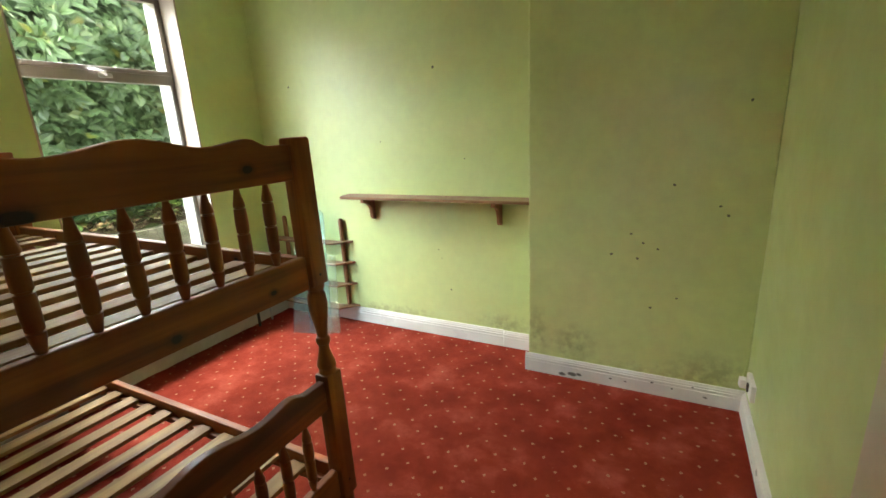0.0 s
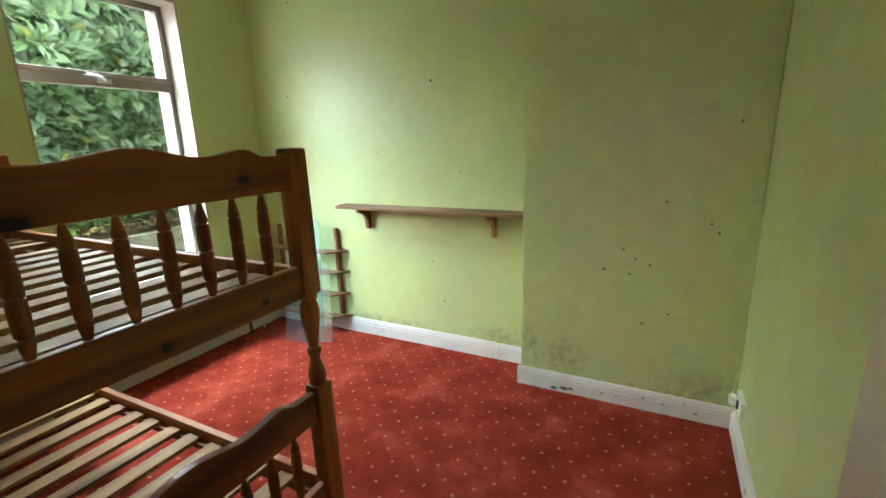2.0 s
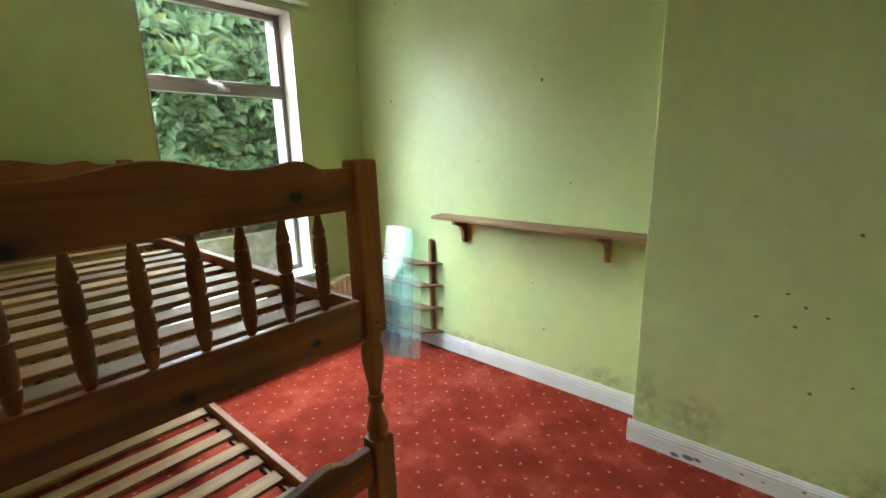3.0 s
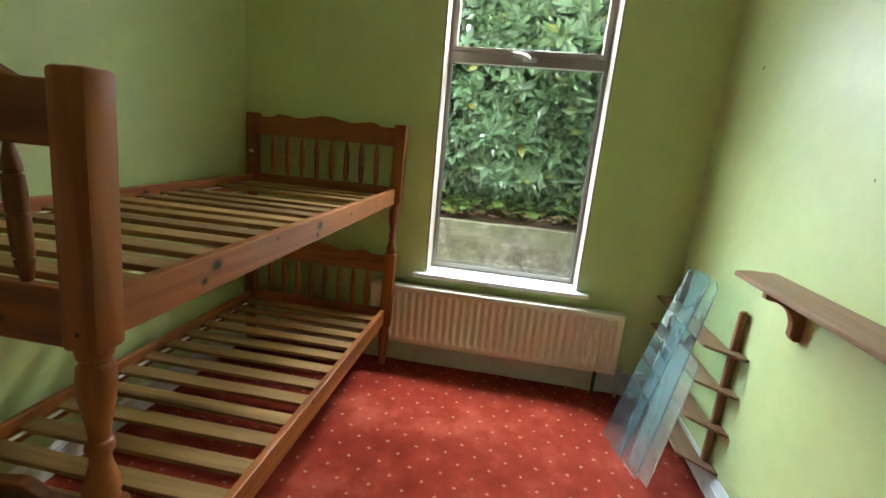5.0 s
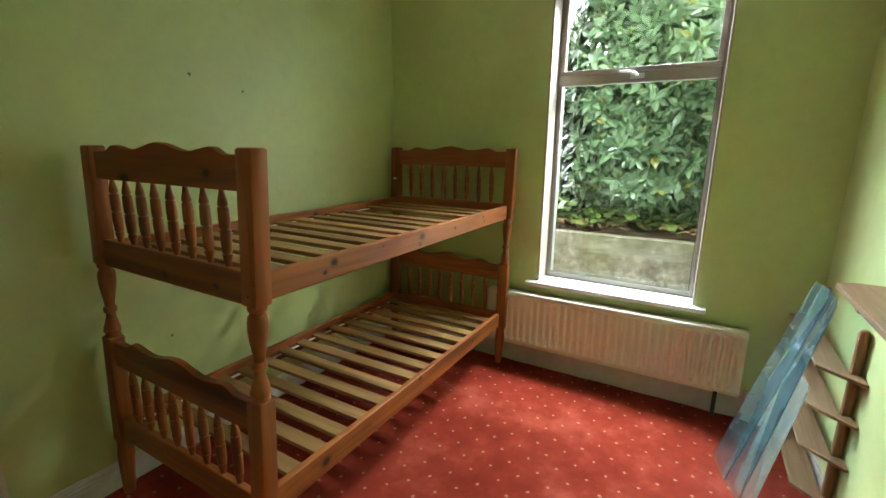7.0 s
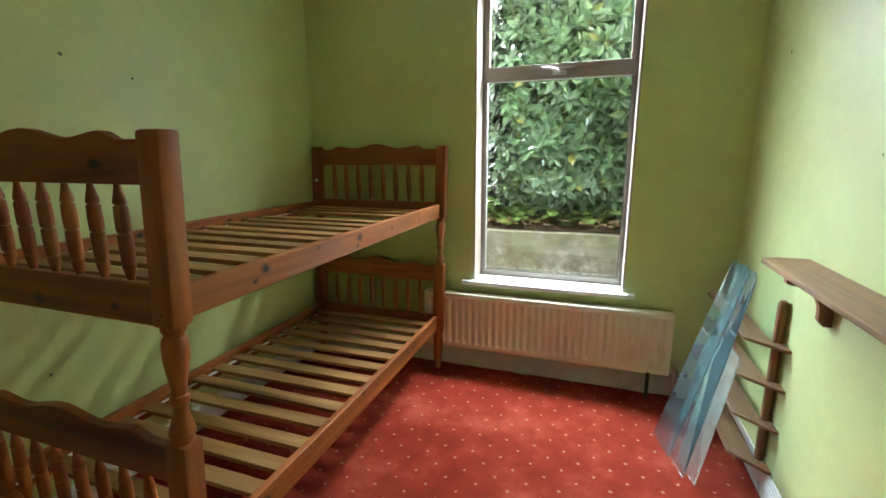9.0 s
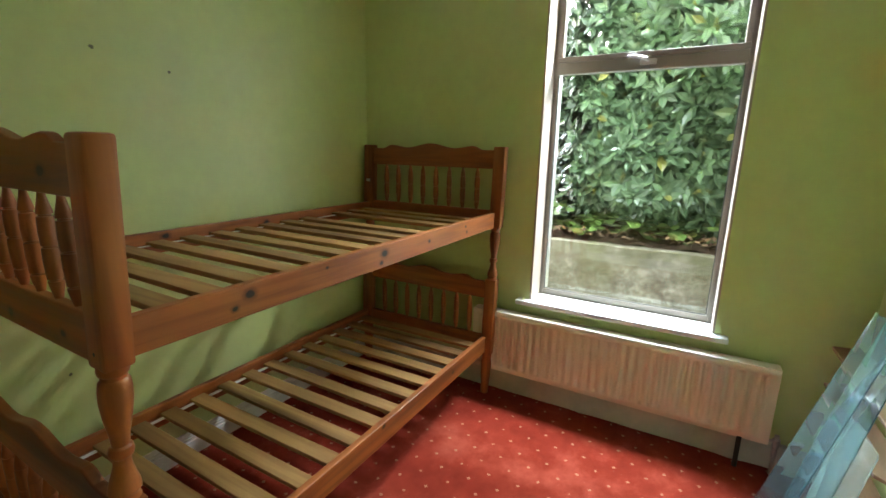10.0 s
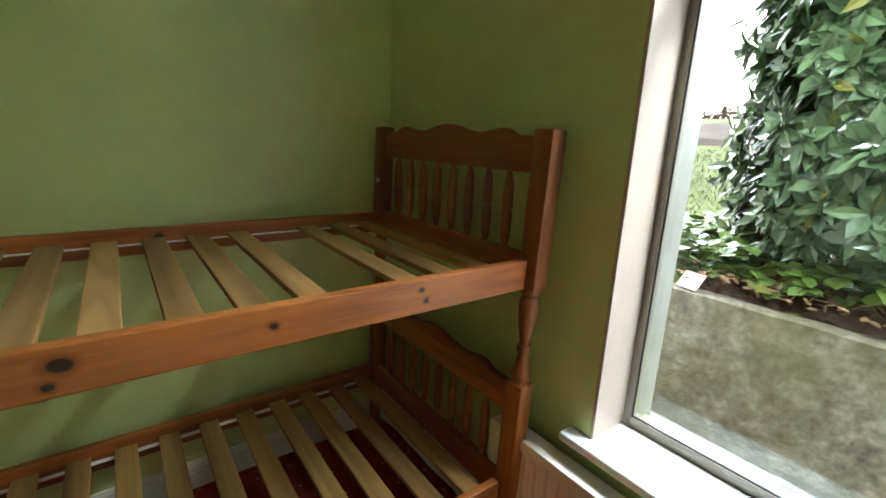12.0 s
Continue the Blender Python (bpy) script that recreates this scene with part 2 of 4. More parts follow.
pine_x = pine("pine_rail", PINE, PINE_DARK, 0, knots=[(x, 1.2, z, r * 1.3, 0.05, r) for x, z, r in (
    (-1.317, 1.112, 0.024), (-1.27, 1.085, 0.014), (-1.899, 1.108, 0.028), (-1.88, 1.075, 0.015), (-2.22, 1.10, 0.014), (-2.57, 1.115, 0.012), (-2.585, 1.085, 0.012), (-1.6, 1.12, 0.008),
    (-1.24, 0.335, 0.03), (-1.9, 0.37, 0.016), (-2.5, 0.34, 0.015))] + [(-1.6, 0.30, 1.12, 0.03, 0.05, 0.02), (-2.1, 0.3, 1.11, 0.03, 0.05, 0.02)])
slat_wood = pine("slat_pine", (0.37, 0.205, 0.066), (0.23, 0.105, 0.03), 1, rough=0.6)
shelf_wood = pine("shelf_wood", (0.28, 0.145, 0.07), (0.17, 0.075, 0.03), 0, rough=0.5)
rack_wood = pine("rack_wood", (0.34, 0.15, 0.06), (0.15, 0.05, 0.02), 2, rough=0.5)
dark_hole = paint("dark_metal", (0.03, 0.028, 0.025), 0.5)
steel = shader("handle_metal", 0.35, 0.9)[0]
steel.node_tree.nodes["Principled BSDF"].inputs["Base Color"].default_value = (0.6, 0.58, 0.55, 1)
pane = glass("window_glass", (0.97, 0.99, 0.98))


def dusty(m, amount, col):
    nt = m.node_tree
    out = nt.nodes["Material Output"]
    mix = nt.nodes.new("ShaderNodeMixShader")
    df = nt.nodes.new("ShaderNodeBsdfDiffuse")
    df.inputs["Color"].default_value = (*col, 1)
    nt.links.new(grey(nt, noise_of(nt, position(nt), 9, 5), 0.3, 0.7, amount * 0.5, amount * 1.5), mix.inputs[0])
    nt.links.new(out.inputs[0].links[0].from_socket, mix.inputs[1])
    nt.links.new(df.outputs[0], mix.inputs[2])
    nt.links.new(mix.outputs[0], out.inputs[0])
    return m


sheet_glass = dusty(glass("green_sheet_glass", (0.84, 0.95, 0.96)), 0.035, (0.35, 0.55, 0.60))
frost_glass = dusty(glass("frosted_sheet_glass", (0.90, 0.96, 0.95), 0.2), 0.06, (0.55, 0.58, 0.45))
concrete = rough_mat("mossy_concrete", ((0.34, (0.10, 0.085, 0.06)), (0.5, (0.205, 0.18, 0.135)), (0.66, (0.37, 0.335, 0.27))), 11, 0.92, 0.8, 0.012, (1.6, (0.14, 0.13, 0.06), 0.42, 0.62, 0.6))
path_mat = rough_mat("wet_path_concrete", ((0.3, (0.12, 0.115, 0.10)), (0.6, (0.26, 0.25, 0.23))), 6, 0.6, 0.3, 0.01, (2.5, (0.10, 0.10, 0.07), 0.45, 0.65, 0.6))
soil = rough_mat("leaf_litter_soil", ((0.3, (0.025, 0.016, 0.010)), (0.5, (0.07, 0.042, 0.026)), (0.7, (0.16, 0.10, 0.06))), 18, 0.95, 1.0, 0.04)
lawn = rough_mat("lawn_ground", ((0.3, (0.06, 0.095, 0.02)), (0.5, (0.10, 0.13, 0.03)), (0.7, (0.15, 0.15, 0.05))), 3, 0.9, 0.8, 0.03, (0.7, (0.11, 0.09, 0.045), 0.5, 0.65, 0.5))
earth = rough_mat("bare_earth", ((0.3, (0.05, 0.036, 0.027)), (0.6, (0.11, 0.085, 0.067))), 2, 0.95, 0.8, 0.05)
render_wall = rough_mat("house_render", ((0.3, (0.27, 0.255, 0.23)), (0.6, (0.36, 0.345, 0.315))), 4, 0.9, 0.5, 0.01)
laurel = leafy("laurel_leaf", (0.048, 0.088, 0.038), (0.085, 0.137, 0.064), 0.26)
weed_leaf = leafy("weed_leaf", (0.075, 0.14, 0.025), (0.13, 0.21, 0.04), 0.5)
grass_leaf = leafy("grass_blade", (0.07, 0.115, 0.022), (0.12, 0.16, 0.035), 0.6)
dry_leaf = leafy("dry_leaf", (0.12, 0.07, 0.035), (0.22, 0.13, 0.06), 0.8)
bark = rough_mat("bark", ((0.3, (0.05, 0.035, 0.022)), (0.6, (0.13, 0.10, 0.07))), 30, 0.9, 0.6, 0.01)
lino = rough_mat("pebble_lino", ((0.3, (0.1, 0.1, 0.1)), (0.6, (0.4, 0.4, 0.4))), 10, 0.35, 0.05, 0.002)


def pebble(m, light, dark, scale):
    nt = m.node_tree
    b = nt.nodes["Principled BSDF"]
    v = nt.nodes.new("ShaderNodeTexVoronoi")
    v.feature = "DISTANCE_TO_EDGE"
    v.inputs["Scale"].default_value = scale
    v2 = nt.nodes.new("ShaderNodeTexVoronoi")
    v2.inputs["Scale"].default_value = scale
    p = position(nt)
    nt.links.new(p, v.inputs["Vector"])
    nt.links.new(p, v2.inputs["Vector"])
    tone = mixed(nt, grey(nt, v2.outputs["Color"], 0.2, 0.8), light, tuple(x * 0.6 for x in light))
    nt.links.new(mixed(nt, grey(nt, v.outputs["Distance"], 0.05, 0.12, 1, 0), tone, dark), b.inputs["Base Color"])


pebble(lino, (0.60, 0.60, 0.60), (0.10, 0.10, 0.10), 18)
brown_lino = rough_mat("brown_lino", ((0.3, (0.04, 0.025, 0.015)), (0.6, (0.16, 0.10, 0.06))), 14, 0.4, 0.05, 0.002)

# ---- mesh helpers ----


def flat_mesh(name, bm, material, smooth=False):
    bmesh.ops.recalc_face_normals(bm, faces=bm.faces)
    me = bpy.data.meshes.new(name)
    bm.to_mesh(me)
    bm.free()
    me.materials.append(material)
    if smooth:
        me.polygons.foreach_set("use_smooth", [True] * len(me.polygons))
        me.set_sharp_from_angle(angle=radians(38))
    return me


def part(name, bm, material, parent=None, label="", smooth=False):
    """One bmesh in world places as one mesh object, with its origin in its middle, under a thing or part."""
    vs = [v.co for v in bm.verts]
    lo = Vector([min(v[i] for v in vs) for i in range(3)])
    hi = Vector([max(v[i] for v in vs) for i in range(3)])
    c = (lo + hi) / 2
    bmesh.ops.translate(bm, verts=bm.verts, vec=-c)
    ob = new(name, flat_mesh(name, bm, material, smooth))
    place(ob, Matrix.Translation(c), parent)
    return tagged(ob, label)


def place(ob, m, parent=None):
    if parent is not None:
        ob.parent = parent
        base = Matrix.Identity(4)
        q = parent
        while q is not None:
            base = q.matrix_basis.copy() if q.parent is None else q.parent.matrix_basis @ q.matrix_parent_inverse @ q.matrix_basis
            break
        ob.matrix_parent_inverse = base.inverted()
    ob.matrix_basis = m
    return ob


def twin(ob, m, parent):
    """Another object on the same mesh."""
    o = new(ob.name.split(".")[0], ob.data)
    return place(o, m, parent)


def thing(name, at, label, category, group=""):
    ob = new(name)
    ob.empty_display_size = 0.1
    ob.matrix_basis = Matrix.Translation(at)
    return tagged(ob, label, category, group)


def add_box(bm, x0, x1, y0, y1, z0, z1, bevel=0.0, seg=2):
    r = bmesh.ops.create_cube(bm, size=1)
    for v in r["verts"]:
        v.co = Vector(((x0 + x1) / 2 + v.co.x * (x1 - x0), (y0 + y1) / 2 + v.co.y * (y1 - y0), (z0 + z1) / 2 + v.co.z * (z1 - z0)))
    if bevel:
        edges = list({e for v in r["verts"] for e in v.link_edges})
        bmesh.ops.bevel(bm, geom=edges, offset=bevel, segments=seg, affect="EDGES", profile=0.5)
    return bm


def box(x0, x1, y0, y1, z0, z1, bevel=0.0, seg=2):
    return add_box(bmesh.new(), x0, x1, y0, y1, z0, z1, bevel, seg)


def add_lathe(bm, x, y, profile, n=20):
    rings = []
    for z, r in profile:
        rings.append([bm.verts.new((x + r * math.cos(2 * math.pi * i / n), y + r * math.sin(2 * math.pi * i / n), z)) for i in range(n)])
    for a, b in zip(rings, rings[1:]):
        for i in range(n):
            bm.faces.new((a[i], a[(i + 1) % n], b[(i + 1) % n], b[i]))
    bm.faces.new(rings[0][::-1])
    bm.faces.new(rings[-1])
    return bm


def extrude_outline(points, axis, a, b):
    """A solid with the outline points (u, v) in the plane across the axis, from a to b along it."""
    bm = bmesh.new()
    def at(u, v, w):
        return {0: (w, u, v), 1: (u, w, v), 2: (u, v, w)}[axis]
    lo = [bm.verts.new(at(u, v, a)) for u, v in points]
    hi = [bm.verts.new(at(u, v, b)) for u, v in points]
    n = len(points)
    bm.faces.new(lo)
    bm.faces.new(hi[::-1])
    for i in range(n):
        bm.faces.new((lo[i], hi[i], hi[(i + 1) % n], lo[(i + 1) % n]))
    return bm


def round_edges(bm, offset, seg=2, angle=30):
    bm.edges.ensure_lookup_table()
    bm.normal_update()
    edges = [e for e in bm.edges if len(e.link_faces) == 2 and e.calc_face_angle(0) > radians(angle)]
    bmesh.ops.bevel(bm, geom=edges, offset=offset, segments=seg, affect="EDGES", profile=0.5)
    return bm


def tube(bm, pts, radii, n=6):
    rings = []
    for i, p in enumerate(pts):
        d = (Vector(pts[min(i + 1, len(pts) - 1)]) - Vector(pts[max(i - 1, 0)])).normalized()
        u = d.cross(Vector((0.31, 0.2, 0.93))).normalized()
        w = d.cross(u)
        rings.append([bm.verts.new(Vector(p) + radii[i] * (u * math.cos(2 * math.pi * k / n) + w * math.sin(2 * math.pi * k / n))) for k in range(n)])
    for a, b in zip(rings, rings[1:]):
        for k in range(n):
            bm.faces.new((a[k], a[(k + 1) % n], b[(k + 1) % n], b[k]))
    bm.faces.new(rings[0][::-1])
    bm.faces.new(rings[-1])
    return bm


def setting(name, bm, material, label, category):
    return tagged(part(name, bm, material), label, category, kind="structure")


# ---- the room ----
W, E, S, N, NB, CX, TOP = -3.06, 0.438, 0.19, 2.93, 2.69, -0.715, 2.72
WY0, WY1, WZ0, WZ1 = 1.405, 2.36, 0.60, 2.486
setting("floor", box(W, E, S, N, -0.12, 0.0), carpet_mat, "worn red carpet with small cream flecks in rows", "floor")
setting("ceiling", box(W - 0.3, E + 0.12, S - 0.12, N + 0.2, TOP, TOP + 0.1), ceiling_white, "plain off-white plaster ceiling", "ceiling")
west = box(W - 0.3, W, S - 0.12, WY0, -0.12, TOP)
add_box(west, W - 0.3, W, WY1, N + 0.2, -0.12, TOP)
add_box(west, W - 0.3, W, WY0, WY1, -0.12, WZ0)
add_box(west, W - 0.3, W, WY0, WY1, WZ1, TOP)
setting("wall_west", west, wall_paint, "green painted wall around the window", "wall")
setting("wall_north", box(W, CX, N, N + 0.2, -0.12, TOP), north_paint, "pale green painted wall with nail holes", "wall")
setting("chimney_breast", round_edges(box(CX, E, NB, N + 0.2, -0.12, TOP), 0.006), breast_paint, "green chimney breast with chips and damp stains", "wall")
setting("wall_east", box(E, E + 0.12, S - 0.12, N + 0.2, -0.12, TOP), wall_paint, "green painted side wall behind the open door", "wall")
DX0, DX1, DZ = -0.455, 0.335, 2.03
sw = box(W, DX0 - 0.03, S - 0.12, S, -0.12, TOP)
add_box(sw, DX1 + 0.03, E, S - 0.12, S, -0.12, TOP)
add_box(sw, DX0 - 0.03, DX1 + 0.03, S - 0.12, S, DZ + 0.03, TOP)
setting("wall_south", sw, south_paint, "green painted wall beside the bunk bed", "wall")


def skirting(name, axis, a, b, face, sign, material, h=0.118):
    """A moulded board along the axis from a to b, standing off the face."""
    prof = [(0, 0.001), (0.018, 0.001), (0.018, h * 0.62), (0.0155, h * 0.64), (0.0155, h * 0.70), (0.018, h * 0.72), (0.018, h * 0.78), (0.014, h * 0.80), (0.014, h * 0.87), (0.011, h * 0.9), (0.006, h), (0, h)]
    pts = [(face + sign * d, z) for d, z in prof]
    if axis == 0:
        bm = bmesh.new()
        lo = [bm.verts.new((a, u, z)) for u, z in pts]
        hi = [bm.verts.new((b, u, z)) for u, z in pts]
    else:
        bm = bmesh.new()
        lo = [bm.verts.new((u, a, z)) for u, z in pts]
        hi = [bm.verts.new((u, b, z)) for u, z in pts]
    n = len(pts)
    bm.faces.new(lo)
    bm.faces.new(hi[::-1])
    for i in range(n):
        bm.faces.new((lo[i], hi[i], hi[(i + 1) % n], lo[(i + 1) % n]))
    return setting(name, bm, material, "white painted grooved skirting board", "skirting")


skirting("baseboard", 0, W, -0.962, N, -1, white_gloss, 0.122)
skirting("baseboard", 0, -0.96, CX - 0.001, N, -1, white_gloss, 0.118)
skirting("baseboard", 0, CX - 0.018, E, NB, -1, old_white, 0.118)
skirting("baseboard", 1, NB, N - 0.019, CX, -1, white_gloss, 0.105)
skirting("baseboard", 1, S, NB - 0.019, E, -1, white_gloss, 0.118)
skirting("baseboard", 0, W, DX0 - 0.125, S, 1, white_gloss, 0.125)
# broken, bare base under the radiator
bm = bmesh.new()
n = 40
rows = [[], [], []]
for i in range(n + 1):
    y = S + 0.02 + (N - S - 0.04) * i / n
    w = 0.012 * noise.noise((y * 7, 2.0, 0)) + 0.008 * noise.noise((y * 21, 5.0, 0))
    rows[0].append(bm.verts.new((W, y, 0.13)))
    rows[1].append(bm.verts.new((W + 0.018 + w * 0.4, y, 0.125 + w * 0.3)))
    rows[2].append(bm.verts.new((W + 0.03 + w, y, 0.0)))
for a, b in zip(rows, rows[1:]):
    for i in range(n):
        bm.faces.new((a[i], a[i + 1], b[i + 1], b[i]))
setting("trim", bm, plaster, "lumpy off-white plaster base along the window wall", "skirting")

# ---- window ----
window = tagged(new("window_1"), "tall two-light aluminium window in a cream reveal", "window", kind="structure")
window.matrix_basis = Matrix.Translation((W - 0.16, (WY0 + WY1) / 2, WZ0))
FX0, FX1 = W - 0.20, W - 0.155
T = 0.012
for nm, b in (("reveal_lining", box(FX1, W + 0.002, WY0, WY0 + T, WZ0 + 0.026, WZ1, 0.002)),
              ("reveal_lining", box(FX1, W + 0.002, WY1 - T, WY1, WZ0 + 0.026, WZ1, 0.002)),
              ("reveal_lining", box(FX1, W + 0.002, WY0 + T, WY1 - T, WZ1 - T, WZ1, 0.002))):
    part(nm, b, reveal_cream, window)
part("window_sill", round_edges(box(FX1, W + 0.055, WY0 - 0.07, WY1 + 0.06, WZ0 - 0.003, WZ0 + 0.025), 0.006), sill_white, window, "white painted window board")
FW = 0.03
zt0, zt1 = 1.91, 1.972
for b in (box(FX0, FX1, WY0 + 0.001, WY0 + FW, WZ0 + 0.003, WZ1 - 0.001, 0.003), box(FX0, FX1, WY1 - FW, WY1 - 0.001, WZ0 + 0.003, WZ1 - 0.001, 0.003),
          box(FX0, FX1, WY0 + FW, WY1 - FW, WZ0 + 0.003, WZ0 + 0.055, 0.003), box(FX0, FX1, WY0 + FW, WY1 - FW, WZ1 - FW, WZ1 - 0.001, 0.003),
          box(FX0, FX1 + 0.006, WY0 + FW, WY1 - FW, zt0, zt1, 0.004)):
    part("window_frame", b, frame_metal, window)
# opening top light with its own slim frame
sash = part("top_sash", box(FX0 + 0.01, FX1 + 0.01, WY0 + FW, WY1 - FW, zt1 + 0.001, zt1 + 0.028, 0.003), frame_metal, window)
for b in (box(FX0 + 0.01, FX1 + 0.01, WY0 + FW, WY0 + FW + 0.026, zt1 + 0.029, WZ1 - FW, 0.003), box(FX0 + 0.01, FX1 + 0.01, WY1 - FW - 0.026, WY1 - FW, zt1 + 0.029, WZ1 - FW, 0.003),
          box(FX0 + 0.01, FX1 + 0.01, WY0 + FW + 0.026, WY1 - FW - 0.026, WZ1 - FW - 0.026, WZ1 - FW, 0.003)):
    part("sash_frame", b, frame_metal, window)
# beads round the lower pane
for b in (box(FX1, FX1 + 0.006, WY0 + FW - 0.004, WY0 + FW + 0.008, WZ0 + 0.055, zt0, 0.002), box(FX1, FX1 + 0.006, WY1 - FW - 0.008, WY1 - FW + 0.004, WZ0 + 0.055, zt0, 0.002),
          box(FX1, FX1 + 0.006, WY0 + FW + 0.008, WY1 - FW - 0.008, WZ0 + 0.047, WZ0 + 0.062, 0.002)):
    part("glazing_bead", b, frame_metal, window)
for y in (WY0 + FW + 0.0085, WY1 - FW - 0.0125):
    part("gasket", box(FX1 - 0.002, FX1 + 0.003, y, y + 0.004, WZ0 + 0.0625, zt0 - 0.001), dark_hole, window, "black rubber gasket")
part("gasket", box(FX1 - 0.002, FX1 + 0.003, WY0 + FW + 0.013, WY1 - FW - 0.013, WZ0 + 0.0625, WZ0 + 0.0665), dark_hole, window, "black rubber gasket")
for z0, z1, d in ((WZ0 + 0.05, zt0 + 0.004, 0.0), (zt1 + 0.022, WZ1 - FW - 0.02, 0.006)):
    p = part("pane", box(FX0 + 0.018 + d, FX0 + 0.022 + d, WY0 + FW - 0.003, WY1 - FW + 0.003, z0, z1), pane, window)
    p.visible_shadow = False
hb = box(FX1 + 0.006, FX1 + 0.018, 1.86, 1.94, zt0 + 0.022, zt0 + 0.05, 0.004)
handle = part("handle", hb, steel, window, "pale metal casement fastener")
part("lever", tube(bmesh.new(), [(FX1 + 0.02, 1.90, zt0 + 0.04), (FX1 + 0.035, 1.885, zt0 + 0.05), (FX1 + 0.04, 1.84, zt0 + 0.062), (FX1 + 0.035, 1.80, zt0 + 0.065)], [0.008, 0.009, 0.008, 0.006], 8), steel, handle, smooth=True)
setting("trim", round_edges(box(W - 0.345, FX0 - 0.002, WY0 - 0.05, WY1 + 0.05, WZ0 - 0.07, WZ0 - 0.004), 0.008), path_mat, "pale concrete outer window sill", "window sill")
outer = box(W - 0.33, FX0 - 0.001, WY0 - 0.003, WY0 + 0.012, WZ0 - 0.003, WZ1)
add_box(outer, W - 0.33, FX0 - 0.001, WY1 - 0.012, WY1 + 0.003, WZ0 - 0.003, WZ1)
add_box(outer, W - 0.33, FX0 - 0.001, WY0 + 0.012, WY1 - 0.012, WZ1 - 0.012, WZ1 + 0.003)
setting("trim", outer, render_wall, "grey rendered outer window reveal", "window reveal")
track = thing("curtain_track", (W + 0.02, 1.9, 2.54), "white plastic curtain track above the window", "curtain track")
part("rail", round_edges(box(W + 0.012, W + 0.034, 1.30, 2.49, 2.525, 2.55), 0.004), plastic_white, track)
for y in (1.45, 1.9, 2.35):
    part("bracket", box(W, W + 0.013, y - 0.012, y + 0.012, 2.522, 2.556, 0.002), plastic_white, track)

# ---- door and hall ----
frame_d = tagged(new("door_frame"), "cream painted door lining and architrave", "door frame", kind="structure")
frame_d.matrix_basis = Matrix.Translation(((DX0 + DX1) / 2, S, 0))
for x0, x1 in ((DX0 - 0.03, DX0), (DX1, DX1 + 0.03)):
    part("jamb", box(x0, x1, S - 0.135, S + 0.001, 0, DZ + 0.03, 0.002), cream_door, frame_d)
part("head", box(DX0, DX1, S - 0.135, S + 0.001, DZ, DZ + 0.03, 0.002), cream_door, frame_d)
part("door_stop", box(DX0, DX0 + 0.012, S - 0.09, S - 0.045, 0, DZ, 0.002), cream_door, frame_d)


def architrave(x0, x1, flip):
    a, b = (x1, x0) if flip else (x0, x1)
    w = b - a
    prof = [(a, 0.0), (a, 0.02), (a + w * 0.12, 0.024), (a + w * 0.3, 0.022), (a + w * 0.36, 0.016), (a + w * 0.72, 0.014), (a + w * 0.8, 0.019), (a + w * 0.93, 0.017), (b, 0.008), (b, 0.0)]
    return extrude_outline([(x, S + d) for x, d in prof], 2, 0.0, DZ + 0.09)


part("architrave", architrave(DX0 - 0.135, DX0 - 0.012, False), cream_door, frame_d)
part("architrave", box(DX1 + 0.012, E - 0.001, S, S + 0.016, 0.12, DZ + 0.09, 0.003), cream_door, frame_d)
part("architrave", box(DX0 - 0.012, DX1 + 0.012, S, S + 0.018, DZ + 0.012, DZ + 0.09, 0.004), cream_door, frame_d)
plate = part("strike_plate", box(DX0 - 0.001, DX0 + 0.002, S - 0.035, S - 0.004, 0.82, 0.91, 0.0005), dark_hole, frame_d, "dark metal strike plate")

door = tagged(new("door_1"), "cream panelled door standing open against the side wall", "door", kind="structure")
door.matrix_basis = Matrix.Translation((DX1, S + 0.01, 0.008))
DF, DB, DY0, DY1 = 0.292, 0.330, S + 0.012, S + 0.772
part("leaf", box(DF + 0.012, DB - 0.012, DY0 + 0.03, DY1 - 0.03, 0.03, DZ - 0.03), cream_door, door)
ST = 0.112
for y0, y1 in ((DY0, DY0 + ST), (DY1 - ST, DY1)):
    part("stile", box(DF, DB, y0, y1, 0.008, DZ - 0.004, 0.002), cream_door, door)
for z0, z1 in ((0.008, 0.22), (0.74, 0.945), (DZ - 0.12, DZ - 0.004)):
    part("rail", box(DF, DB, DY0 + ST, DY1 - ST, z0, z1, 0.0015), cream_door, door)


def moulding(y0, y1, z0, z1, d=0.026):
    bm = bmesh.new()
    loops = []
    for off, x in ((0.0, DF + 0.002), (0.004, DF - 0.004), (d * 0.35, DF - 0.003), (d * 0.5, DF + 0.004), (d * 0.8, DF + 0.006), (d, DF + 0.0119)):
        loops.append([bm.verts.new((x, y, z)) for y, z in ((y0 + off, z0 + off), (y1 - off, z0 + off), (y1 - off, z1 - off), (y0 + off, z1 - off))])
    for a, b in zip(loops, loops[1:]):
        for i in range(4):
            bm.faces.new((a[i], a[(i + 1) % 4], b[(i + 1) % 4], b[i]))
    return bm


for z0, z1 in ((0.22, 0.74), (0.945, DZ - 0.12)):
    part("panel_moulding", moulding(DY0 + ST, DY1 - ST, z0, z1), cream_door, door)
for z in (0.25, 1.75):
    part("hinge", add_lathe(bmesh.new(), DX1 + 0.004, S + 0.006, [(z, 0.006), (z + 0.09, 0.006)], 10), steel, door)

